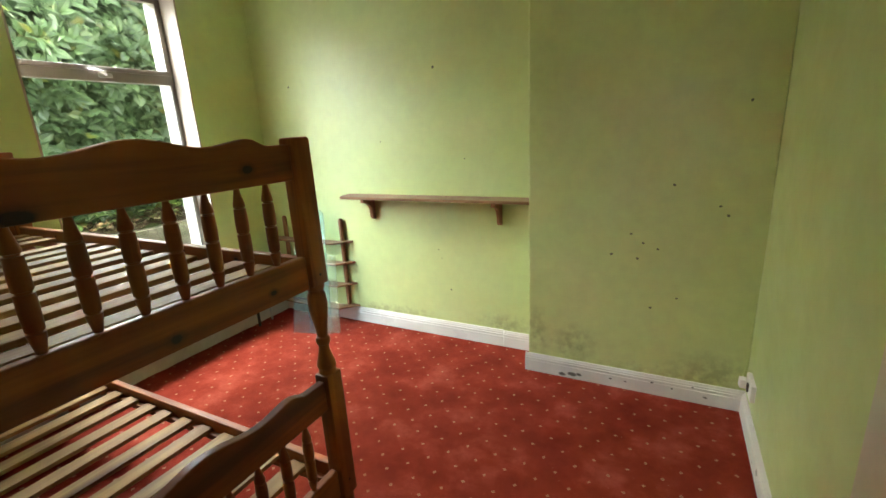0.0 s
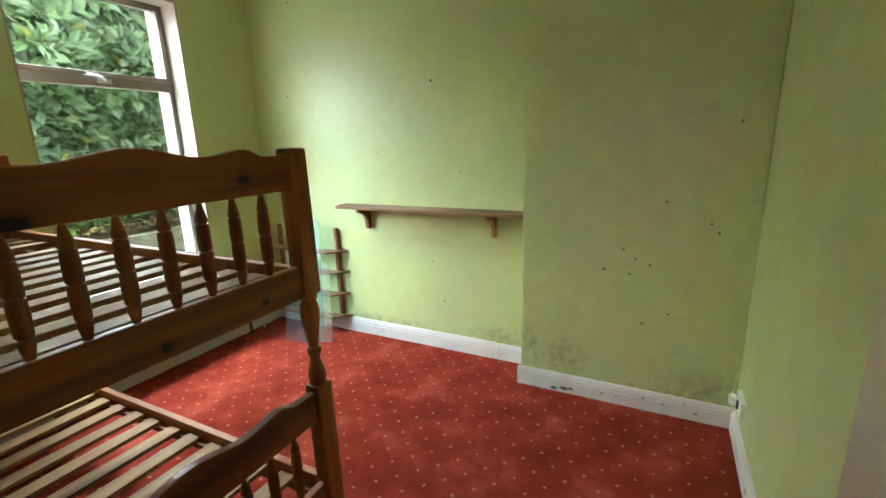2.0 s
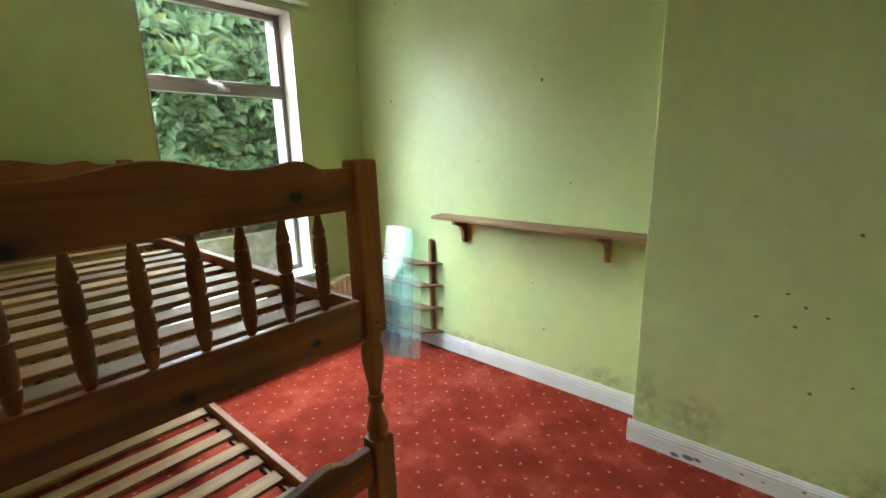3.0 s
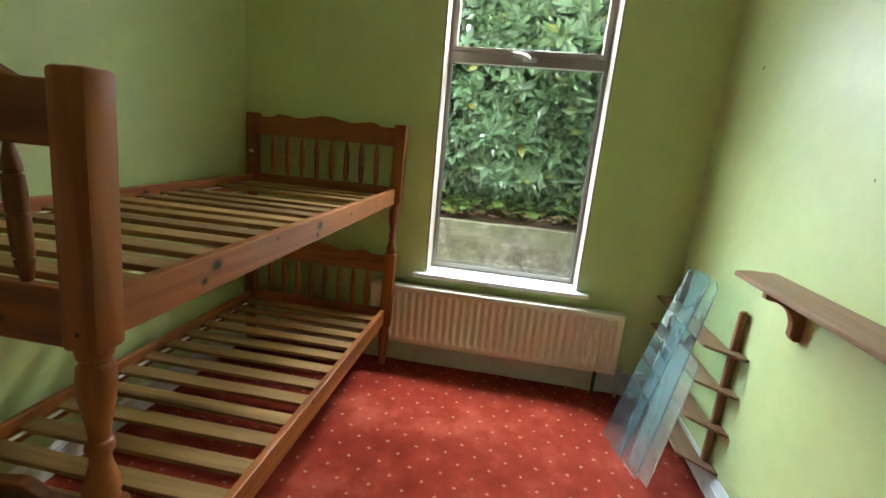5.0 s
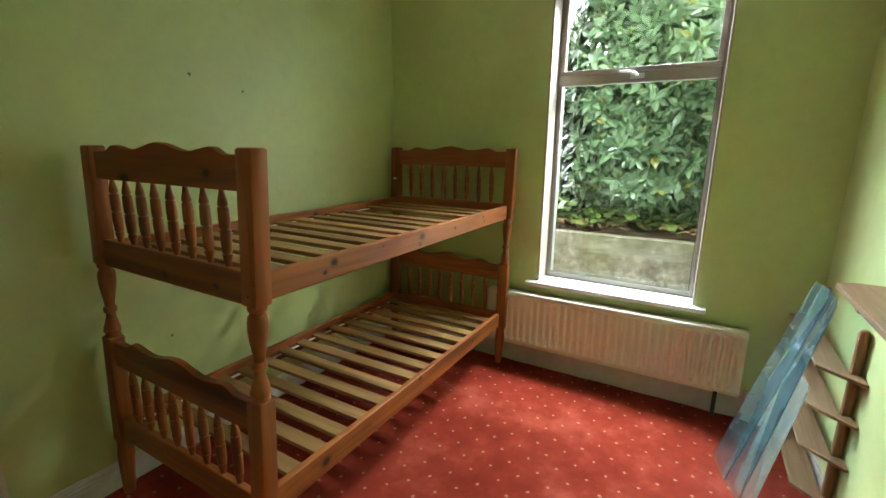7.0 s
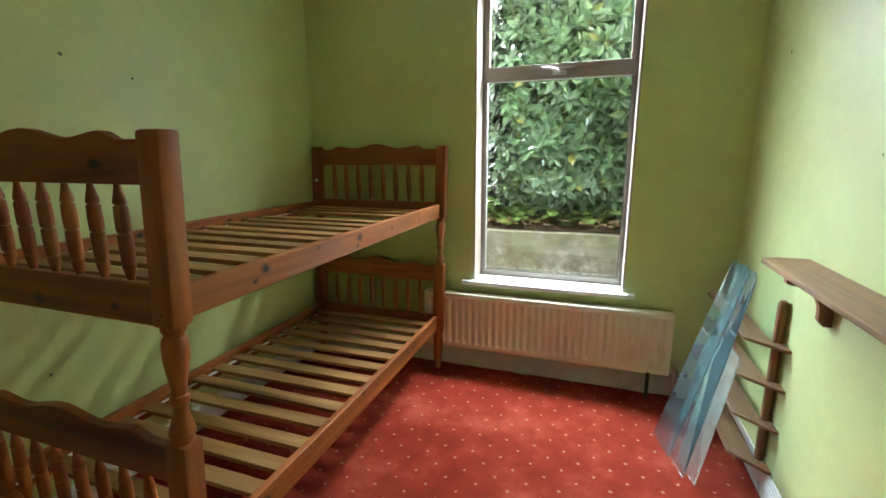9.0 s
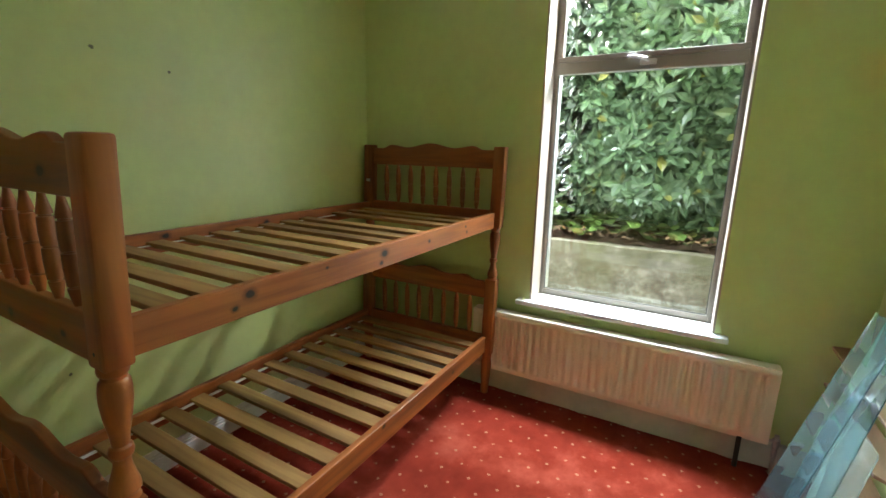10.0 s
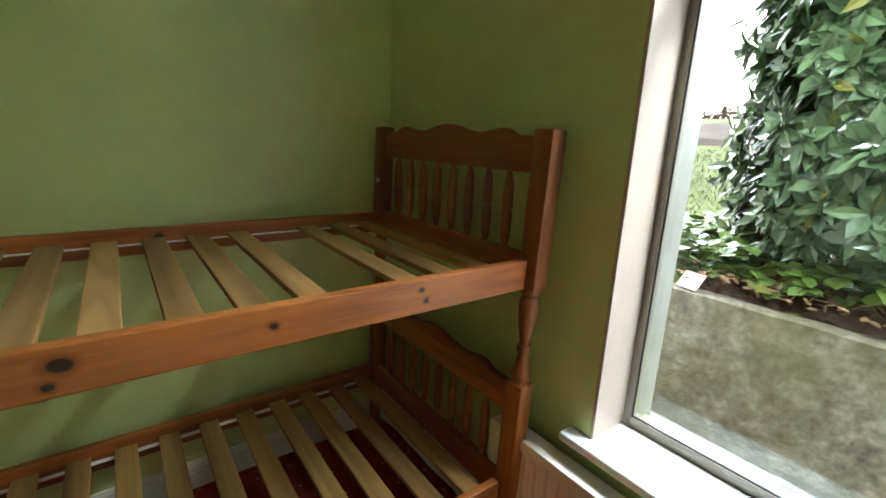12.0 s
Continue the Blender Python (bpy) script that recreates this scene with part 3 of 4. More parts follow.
setting("floor", box(-1.4, 1.2, -0.80, S - 0.002, -0.12, -0.004), lino, "pebble-patterned grey and white lino in the hall", "floor")
setting("floor", box(-1.4, 1.2, -3.0, -0.802, -0.12, -0.006), brown_lino, "dark brown patterned floor beyond the hall", "floor")
hs = box(-1.4, -0.56, -0.92, -0.80, -0.12, TOP)
add_box(hs, 0.28, 1.2, -0.92, -0.80, -0.12, TOP)
add_box(hs, -0.56, 0.28, -0.92, -0.80, 2.05, TOP)
setting("wall_hall", hs, peach, "peach painted hall wall with a doorway", "wall")
fr = tagged(new("door_frame"), "white painted door lining across the hall, tinted for shade", "door frame", kind="structure")
fr.matrix_basis = Matrix.Translation((-0.14, -0.86, 0))
for x0, x1 in ((-0.56, -0.53), (0.25, 0.28)):
    part("jamb", box(x0, x1, -0.935, -0.785, -0.003, 2.05, 0.003), lilac, fr)
part("head", box(-0.53, 0.25, -0.935, -0.785, 2.02, 2.05, 0.003), lilac, fr)
part("architrave", box(-0.62, -0.56, -0.80, -0.785, -0.003, 2.1, 0.003), lilac, fr)
part("architrave", box(0.28, 0.34, -0.80, -0.785, -0.003, 2.1, 0.003), lilac, fr)
setting("wall_hall", box(-0.66, -0.54, -3.0, -0.94, -0.12, TOP), peach, "peach painted wall of the room across the hall", "wall")
sk = setting("baseboard", round_edges(box(-0.54, -0.522, -3.0, -0.94, -0.006, 0.13), 0.004), lilac, "white skirting board on the peach wall", "skirting")
shell = box(-1.52, -1.4, -3.1, S - 0.12, -0.12, TOP)
add_box(shell, 1.2, 1.32, -3.1, S - 0.12, -0.12, TOP)
add_box(shell, -1.52, -0.45, -3.22, -3.1, -0.12, TOP)
add_box(shell, 0.95, 1.32, -3.22, -3.1, -0.12, TOP)
add_box(shell, -0.45, 0.95, -3.22, -3.1, -0.12, 0.85)
add_box(shell, -0.45, 0.95, -3.22, -3.1, 2.25, TOP)
add_box(shell, E + 0.12, 1.2, S - 0.12, S, -0.12, TOP)
setting("wall_hall", shell, peach, "plain peach walls round the hall, with daylight openings", "wall")
setting("ceiling", box(-1.52, 1.32, -3.22, S - 0.12, TOP, TOP + 0.1), ceiling_white, "plain hall ceiling", "ceiling")

# light switch with surface trunking
switch = thing("light_switch", (-0.66, S, 1.43), "white plastic light switch under thin cable trunking", "light switch")
part("plate", round_edges(box(-0.704, -0.618, S, S + 0.012, 1.385, 1.471), 0.003), plastic_white, switch)
part("rocker", round_edges(box(-0.672, -0.650, S + 0.012, S + 0.018, 1.41, 1.446), 0.002), plastic_white, switch)
for x in (-0.691, -0.631):
    part("screw", add_lathe(bmesh.new(), x, 0, [(0, 0.0035), (0.001, 0.0035)], 8), dark_hole, switch).matrix_basis = pose(x, S + 0.0125, 1.428, 90, 0, 0)
part("trunking", box(-0.650, -0.634, S, S + 0.01, 1.472, TOP, 0.002), wall_paint, switch, "green-painted cable trunking")

socket = thing("wall_socket", (E, 2.50, 0.30), "white wall socket with a black plug, low on the wall", "socket")
part("plate", round_edges(box(E - 0.022, E, 2.44, 2.585, 0.20, 0.285), 0.004), plastic_white, socket)
part("plug", round_edges(box(E - 0.055, E - 0.023, 2.535, 2.578, 0.215, 0.262), 0.006), plastic_white, socket)
part("hole", box(E - 0.030, E - 0.0225, 2.49, 2.515, 0.225, 0.265, 0.002), dark_hole, socket)
cable = thing("wall_cable", (E - 0.01, NB - 0.01, 0.2), "thin pale cable clipped up the wall corner", "cable")
pts = [(E - 0.045, 2.57, 0.235), (E - 0.03, 2.62, 0.25), (E - 0.012, 2.665, 0.33), (E - 0.008, 2.682, 0.5)] + [(E - 0.007 - 0.004 * math.sin(z * 5), 2.683, z) for z in (0.8, 1.1, 1.4, 1.8, 2.2, TOP)]
part("cord", tube(bmesh.new(), pts, [0.004] * len(pts), 6), wall_paint, cable, smooth=True)

# ---- bunk bed ----
bed = thing("bunk_bed", (-1.99, 0.744, 0), "orange-brown varnished pine bunk bed with bare slats", "bunk bed")
BX0, BX1, BY0, BY1, PW, PX = -3.006, -0.978, 0.245, 1.243, 0.071, 0.060
DROP = 0.77


def upper_post(x, y):
    h = PW / 2
    bm = box(x - PX / 2, x + PX / 2, y - h, y + h, 1.05, 1.512, 0.009, 2)
    prof = [(1.055, 0.029), (1.045, 0.030), (1.036, 0.028), (1.032, 0.024), (1.024, 0.024), (1.018, 0.029), (1.0, 0.031), (0.975, 0.031), (0.94, 0.027), (0.90, 0.020), (0.872, 0.0168), (0.868, 0.022),
            (0.856, 0.0245), (0.846, 0.022), (0.842, 0.0172), (0.825, 0.0178), (0.80, 0.024), (0.78, 0.030), (0.765, 0.032), (0.757, 0.027), (0.75, 0.027), (0.7425, 0.030)]
    return add_lathe(bm, x, y, prof, 24)


def lower_post(x, y):
    h = PW / 2
    bm = box(x - PX / 2, x + PX / 2, y - h, y + h, 0.26, 0.742, 0.009, 2)
    prof = [(0.262, 0.029), (0.252, 0.0295), (0.243, 0.029), (0.238, 0.028), (0.228, 0.029), (0.216, 0.031), (0.19, 0.033), (0.13, 0.031), (0.06, 0.026), (0.0, 0.023)]
    return add_lathe(bm, x, y, prof, 24)


def crest(y):
    """Height of the wavy top edge of an end board."""
    u = abs(y - 0.744) / 0.40
    if u < 0.42:
        return 1.525 - 0.026 * (1 - math.cos(u / 0.42 * math.pi)) / 2
    if u < 0.74:
        return 1.499 + 0.015 * (1 - math.cos((u - 0.42) / 0.32 * math.pi)) / 2
    if u < 0.86:
        return 1.514 - 0.022 * (u - 0.74) / 0.12
    return 1.492


def end_board(x0, x1, drop):
    y0, y1 = BY0 + PW, BY1 - PW
    ys = [y0 + (y1 - y0) * i / 48 for i in range(49)]
    prof = [(y0, 1.388 - drop), (y1, 1.388 - drop)] + [(y, crest(y) - drop) for y in reversed(ys)]
    part("top_panel", round_edges(extrude_outline(prof, 0, x0, x1), 0.004, 2, 50), pine_y, bed)
    part("bottom_rail", box(x0, x1, y0, y1, 1.046 - drop, 1.152 - drop, 0.005), pine_y, bed)
    z0, z1 = 1.152 - drop, 1.388 - drop
    h = z1 - z0
    xc = (x0 + x1) / 2
    prof = [(z0, 0.010), (z0 + h * 0.02, 0.011), (z0 + h * 0.13, 0.0165), (z0 + h * 0.165, 0.0175), (z0 + h * 0.17, 0.0135), (z0 + h * 0.185, 0.0135), (z0 + h * 0.19, 0.0175), (z0 + h * 0.36, 0.0192), (z0 + h * 0.487, 0.0185),
            (z0 + h * 0.492, 0.0145), (z0 + h * 0.508, 0.0145), (z0 + h * 0.513, 0.0185), (z0 + h * 0.64, 0.0192), (z0 + h * 0.78, 0.0175), (z0 + h * 0.785, 0.0135), (z0 + h * 0.80, 0.0135), (z0 + h * 0.805, 0.0175), (z0 + h * 0.84, 0.0165),
            (z0 + h * 0.96, 0.0095), (z1, 0.008)]
    prof = [(z, r * 0.88) for z, r in prof]
    first = None
    for i in range(8):
        y = 0.744 + (i - 3.5) * 0.0937
        if first is None:
            first = part("baluster", add_lathe(bmesh.new(), xc, y, prof, 14), pine_spindle, bed, smooth=True)
        else:
            twin(first, Matrix.Translation((xc, y, (z0 + z1) / 2)) @ pose(0, 0, 0, 0, 0, 47 * i), bed)


for x in (BX0 + PX / 2, BX1 - PX / 2):
    for y in (BY0 + PW / 2, BY1 - PW / 2):
        part("upper_post", upper_post(x, y), pine_z, bed, smooth=True)
        part("lower_post", lower_post(x, y), pine_z, bed, smooth=True)
    for d in (0.0, DROP):
        end_board(x - 0.014, x + 0.014, d)
RX0, RX1 = BX0 + PX - 0.001, BX1 - PX + 0.001
SLATS = [-2.867 + 0.1297 * i for i in range(14)]
for zb, zt, skip in ((1.053, 1.142, 3), (0.285, 0.385, None)):
    for y0, y1 in ((BY1 - 0.062, BY1 - 0.033), (BY0 + 0.033, BY0 + 0.062)):
        part("side_rail", box(RX0, RX1, y0, y1, zb, zt, 0.004), pine_x, bed)
    ys0, ys1 = BY0 + 0.062, BY1 - 0.062
    zs = zt - 0.052
    for y0, y1 in ((ys0, ys0 + 0.022), (ys1 - 0.022, ys1)):
        part("slat_ledge", box(RX0, RX1, y0, y1, zs - 0.025, zs, 0.002), pine_x, bed)
    first = None
    rnd = random.Random(7)
    for i, x in enumerate(SLATS):
        if i == skip:
            continue
        tilt = rnd.uniform(-0.5, 0.5)
        if first is None:
            first = part("slat", box(x - 0.034, x + 0.034, ys0 + 0.003, ys1 - 0.003, zs + 0.001, zs + 0.019, 0.003), slat_wood, bed)
        else:
            twin(first, Matrix.Translation((x + rnd.uniform(-0.006, 0.006), (ys0 + ys1) / 2, zs + 0.010)) @ pose(0, 0, 0, 0, 0, tilt), bed)
for zs in (1.142 - 0.052, 0.385 - 0.052):
    part("webbing", box(RX0 + 0.05, RX1 - 0.02, BY0 + 0.086, BY0 + 0.104, zs + 0.006, zs + 0.0085), plastic_white, bed, "white webbing tape through the slats")
for x0, x1 in ((BX0 - 0.0006, BX0 + 0.002), (BX1 - 0.002, BX1 + 0.0006)):
    for z in (1.086, 0.325):
        bolt = add_lathe(bmesh.new(), 0, 0, [(x0, 0.0042), (x1, 0.0042)], 10)
        bmesh.ops.rotate(bolt, verts=bolt.verts, cent=(0, 0, 0), matrix=Matrix.Rotation(math.pi / 2, 3, "Y"))
        bmesh.ops.translate(bolt, verts=bolt.verts, vec=(0, BY1 - 0.036, z))
        part("bolt_hole", bolt, dark_hole, bed, "dark bolt hole")
part("label", box(BX0 + PX - 0.001, BX0 + PX + 0.001, 0.27, 0.30, 1.275, 1.292), plastic_white, bed, "small pale sticker")

# the old frame leans a little towards the window and away from the wall at the top
for ob in bed.children:
    place_now = ob.matrix_basis.translation
    k = 1.512 - place_now.z
    lean = 0.018 + 0.020 * (place_now.x - BX0) / (BX1 - BX0)
    if ob.data.users == 1:
        for v in ob.data.vertices:
            v.co.x -= lean * v.co.z
            v.co.y += 0.020 * v.co.z
    ob.matrix_basis = Matrix.Translation((lean * k, 0.008 - 0.020 * k, 0)) @ ob.matrix_basis

# ---- radiator ----
rad = thing("radiator", (W + 0.06, 1.85, 0.16), "cream enamelled panel radiator with vertical flutes under the window", "radiator")
RY0, RY1, RZ0, RZ1, RX = 1.09, 2.633, 0.158, 0.538, -2.958
bm = bmesh.new()
zl = [(RZ0, 0.010), (RZ0 + 0.02, 0.0), (RZ0 + 0.035, 0.0), (RZ0 + 0.05, 1.0), (RZ1 - 0.045, 1.0), (RZ1 - 0.03, 0.0), (RZ1 - 0.012, 0.0), (RZ1, 0.006)]
cols = []
pitch = 0.0463
ribs = 32
y_first = (RY0 + RY1 - ribs * pitch) / 2
ylist = [(RY0, 1.0), (y_first - 0.004, 1.0)]
for k in range(ribs):
    ylist += [(y_first + (k + u) * pitch, f) for u, f in ((0.0, 1.0), (0.14, 0.95), (0.24, 0.55), (0.34, 0.1), (0.42, 0.0), (0.58, 0.0), (0.66, 0.1), (0.76, 0.55), (0.86, 0.95))]
ylist += [(y_first + ribs * pitch, 1.0), (RY1, 1.0)]
for y, f in ylist:
    inside = True
    col = []
    for z, k in zl:
        d = -0.014 * (1 - f) if (k == 1.0 and inside) else (-k if k < 0.5 else 0.0)
        col.append(bm.verts.new((RX + d, y, z)))
    cols.append(col)
for a, b in zip(cols, cols[1:]):
    for i in range(len(zl) - 1):
        bm.faces.new((a[i], b[i], b[i + 1], a[i + 1]))
part("front_panel", bm, radiator_cream, rad, smooth=True)
part("back_panel", box(W + 0.03, W + 0.042, RY0, RY1, RZ0, RZ1 - 0.004, 0.003), radiator_cream, rad)
part("top_grille", box(W + 0.028, RX - 0.004, RY0, RY1, RZ1 - 0.003, RZ1 + 0.004, 0.002), radiator_cream, rad)
for y0, y1 in ((RY0 - 0.003, RY0), (RY1, RY1 + 0.003)):
    part("side_panel", box(W + 0.028, RX - 0.001, y0, y1, RZ0 + 0.004, RZ1 + 0.003, 0.001), radiator_cream, rad)
for y in (RY0 + 0.2, RY1 - 0.25):
    part("wall_bracket", box(W, W + 0.03, y, y + 0.03, RZ0 + 0.04, RZ1 - 0.06), radiator_cream, rad)
part("valve", add_lathe(bmesh.new(), W + 0.075, RY1 + 0.035, [(0.10, 0.010), (0.15, 0.010), (0.155, 0.016), (0.19, 0.016), (0.195, 0.010), (0.21, 0.010)], 14), steel, rad, smooth=True)
part("valve_tail", tube(bmesh.new(), [(W + 0.075, RY1 + 0.035, 0.175), (W + 0.075, RY1 - 0.01, 0.175)], [0.009, 0.009], 10), steel, rad)
part("pipe", add_lathe(bmesh.new(), W + 0.075, RY1 + 0.035, [(0.0, 0.0075), (0.11, 0.0075)], 12), steel, rad, smooth=True)
part("pipe", add_lathe(bmesh.new(), W + 0.09, RY1 - 0.11, [(0.0, 0.011), (0.165, 0.011)], 12), dark_hole, rad, "dark pipe tail", smooth=True)

# ---- long shelf on two brackets ----
shelf = thing("wall_shelf", (-1.45, N, 1.04), "varnished wooden wall shelf on two curved brackets", "shelf")
SX0, SX1, SZ = -2.205, CX - 0.02, 1.068
prof = [(SX0, N - 0.001), (SX0, N - 0.105), (SX0 + 0.03, N - 0.165), (SX1, N - 0.165), (SX1, N - 0.001)]
part("board", round_edges(extrude_outline(prof, 2, SZ - 0.019, SZ), 0.003), shelf_wood, shelf)


def bracket(x):
    pts = [(N - 0.001, SZ - 0.02), (N - 0.145, SZ - 0.02), (N - 0.145, SZ - 0.045)]
    for i in range(7):
        a = i / 6 * math.pi / 2
        pts.append((N - 0.13 + 0.09 * math.sin(a), SZ - 0.14 + 0.09 * math.cos(a)))
    pts += [(N - 0.04, SZ - 0.165), (N - 0.025, SZ - 0.185), (N - 0.001, SZ - 0.185)]
    return round_edges(extrude_outline(pts, 0, x - 0.014, x + 0.014), 0.002, 1, 50)


for x in (-1.99, -0.975):
    part("bracket", bracket(x), rack_wood, shelf)

# ---- small shelf rack on the wall ----
rack = thing("shelf_rack", (-2.63, N, 0.13), "small stained wooden rack of four narrow shelves on the wall", "shelf rack")
for x in (-2.318, -2.93):
    part("upright", add_lathe(bmesh.new(), x, N - 0.02, [(0.137, 0.017), (0.15, 0.0185), (0.85, 0.0185), (0.864, 0.014), (0.868, 0.008)], 14), rack_wood, rack, smooth=True)
for z in (0.690, 0.517, 0.335, 0.142):
    prof = [(-3.02, N - 0.0395), (-3.0, N - 0.138), (-2.335, N - 0.138), (-2.222, N - 0.012), (-2.222, N - 0.001), (-2.296, N - 0.001), (-2.296, N - 0.0395)]
    part("shelf", round_edges(extrude_outline(prof, 2, z - 0.014, z), 0.002, 1), shelf_wood, rack)

# ---- glass sheets leaning on the rack ----


def leaning_glass(name, b0, b1, t0, t1, material, label, thick=0.005, clip=0.03):
    """A sheet with its foot from b0 to b1 on the carpet and its top from t0 to t1."""
    b0, b1, t0, t1 = map(Vector, (b0, b1, t0, t1))
    nrm = (b1 - b0).cross(t0 - b0).normalized()
    e, f = (t1 - t0).normalized(), (b1 - t1).normalized()
    outline = [b0, b1, t1 + f * clip, t1 - e * clip, t0]
    bm = bmesh.new()
    lo = [bm.verts.new(v) for v in outline]
    hi = [bm.verts.new(v + nrm * thick) for v in outline]
    bm.faces.new(lo)
    bm.faces.new(hi[::-1])
    for i in range(5):
        bm.faces.new((lo[i], hi[i], hi[(i + 1) % 5], lo[(i + 1) % 5]))
    ob = part(name, bm, material)
    tagged(ob, label, "glass sheet", "glass sheets by the rack")
    ob.visible_shadow = False
    return ob


leaning_glass("glass_sheet", (-2.60, 2.535, 0.002), (-2.40, 2.575, 0.002), (-2.69, 2.815, 0.945), (-2.49, 2.835, 0.955), sheet_glass, "tall clear blue-green glass shelf leaning on the rack")
leaning_glass("glass_sheet", (-2.46, 2.575, 0.002), (-2.27, 2.62, 0.002), (-2.615, 2.828, 0.945), (-2.425, 2.845, 0.945), sheet_glass, "second clear blue-green glass shelf leaning on the rack")
leaning_glass("frosted_sheet", (-2.40, 2.62, 0.002), (-2.23, 2.66, 0.002), (-2.50, 2.762, 0.62), (-2.30, 2.785, 0.60), frost_glass, "short patterned frosted glass sheet leaning on the rack", 0.004, 0.01)

# ---- outside ----
setting("pavement", box(-4.42, W - 0.3, -3.0, 8.0, -0.15, -0.02), path_mat, "damp grey concrete path below the window", "path")
bm = bmesh.new()
ny, nz = 60, 12
grid = []
for i in range(ny + 1):
    y = -3.0 + 11.0 * i / ny
    top = 0.735 + 0.012 * noise.noise((y * 1.7, 0, 3)) + 0.006 * noise.noise((y * 8, 0, 3))
    col = [bm.verts.new((-4.40 + 0.010 * noise.noise((y * 3, j * 0.5, 0)), y, -0.05 + (top + 0.05) * j / nz)) for j in range(nz + 1)]
    col += [bm.verts.new((-4.43, y, top + 0.006)), bm.verts.new((-4.52, y, top)), bm.verts.new((-4.53, y, 0.0))]
    grid.append(col)
for a, b in zip(grid, grid[1:]):
    for j in range(len(a) - 1):
        bm.faces.new((a[j], b[j], b[j + 1], a[j + 1]))
setting("retaining_wall", bm, concrete, "weathered mossy concrete retaining wall with a crack", "retaining wall")
crack = [(-4.398, 1.93 + 0.007 * math.sin(k * 2.9) + 0.006 * k, 0.73 - 0.04 * k) for k in range(7)]
tagged(part("wall_crack", tube(bmesh.new(), crack, [0.0015, 0.0025, 0.0015, 0.002, 0.0015, 0.0015, 0.001], 5), dark_hole), "thin dark crack in the concrete wall", "crack", kind="structure")



def garden_height(x):
    """The garden climbs gently from the retaining wall."""
    return 0.71 + 0.122 * max(0.0, -5.0 - x) if x > -11 else 1.442 + 0.19 * (-11 - x) if x > -15 else 2.20 + 0.08 * min(4.0, -15 - x)


gb = bmesh.new()
xs = [-4.52, -4.7, -5.0, -5.3, -5.8, -6.5, -7.5, -9, -11, -13, -15, -17, -19, -27, -40, -80, -300]
ysg = [-300, -80, -40, -20, -12, -8, -5, -3, -2, -1, -0.4, 0.1, 0.5, 0.9, 1.3, 1.8, 2.4, 3, 4, 6, 9, 15, 40, 300]
gv = [[gb.verts.new((x, y, garden_height(x) + 0.05 * noise.noise((x, y, 0)) + (0.03 if x < -4.7 else 0))) for y in ysg] for x in xs]
for a, b in zip(gv, gv[1:]):
    for j in range(len(ysg) - 1):
        gb.faces.new((a[j], a[j + 1], b[j + 1], b[j]))
setting("ground", gb, lawn, "rough lawn running back from the wall", "lawn")
setting("ground", box(-3.0, 40, -40, -3.3, -0.2, -0.05), path_mat, "paved yard behind the house", "ground")
setting("ground", box(1.33, 40, -3.3, 30, -0.2, -0.05), path_mat, "paved yard beside the house", "ground")
sb = bmesh.new()
sv = []
for i in range(15):
    x = -4.52 - 1.8 * i / 14
    sv.append([sb.verts.new((x, 0.85 + 6.2 * j / 50, 0.735 + 0.05 * noise.noise((x * 4, j * 0.9, 1)) + 0.03 * noise.noise((x * 11, j * 2.3, 1)) + 0.10 * (1 - math.exp(-(-4.52 - x) * 2)) - (0.09 if j in (0, 50) or i == 14 else 0))) for j in range(51)])
for a, b in zip(sv, sv[1:]):
    for j in range(50):
        sb.faces.new((a[j], a[j + 1], b[j + 1], b[j]))
setting("ground", sb, soil, "dark soil with leaf litter under the shrub", "soil")
eb = bmesh.new()
ev = [[eb.verts.new((x, y, garden_height(x) + (0.09 if -14.9 < x < -11.1 else -0.08) + 0.06 * noise.noise((x * 1.5, y * 0.8, 2)))) for y in range(-60, 40, 2)] for x in (-11, -11.8, -12.6, -13.4, -14.2, -15)]
for a, b in zip(ev, ev[1:]):
    for j in range(len(a) - 1):
        eb.faces.new((a[j], a[j + 1], b[j + 1], b[j]))
setting("ground", eb, earth, "strip of bare brown earth across the garden", "earth")


def leaf_verts(size, width, fold, bend):
    """A pointed leaf along +x with a raised fold."""
    pts = [(0, 0, 0), (0.28, width * 0.8, fold), (0.6, width, fold + bend * 0.4), (1, 0, bend), (0.6, -width, fold + bend * 0.4), (0.28, -width * 0.8, fold), (0.45, 0, bend * 0.3)]
    return [Vector(p) * size for p in pts]


LEAF_FACES = ((0, 6, 1), (1, 6, 2), (2, 6, 3), (3, 6, 4), (4, 6, 5), (5, 6, 0))


def leaves_mesh(name, spots_list, material):
    """Many leaves in one mesh, from (pose, size, width, fold, bend)."""
    verts, faces = [], []
    for m, size, width, fold, bend in spots_list:
        k = len(verts)
        verts += [m @ v for v in leaf_verts(size, width, fold, bend)]
        faces += [tuple(k + i for i in f) for f in LEAF_FACES]
    me = bpy.data.meshes.new(name)
    me.from_pydata([tuple(v) for v in verts], [], faces)
    me.materials.append(material)
    return me


rnd = random.Random(11)


def shrub_depth(y, z):
    """How far the front of the shrub stands from the house at this place: x of its surface."""
    edge = max(0.0, 1.25 - y - 0.10 * max(0.0, z - 1.6))
    front = -4.62 - 0.22 * noise.noise((y * 1.5, z * 1.5, 4)) - 0.12 * noise.noise((y * 4, z * 4, 9))
    under = max(0.0, 1.15 - z) * 0.9
    return front - edge * 2.2 - under - 0.10 * max(0.0, z - 2.2)


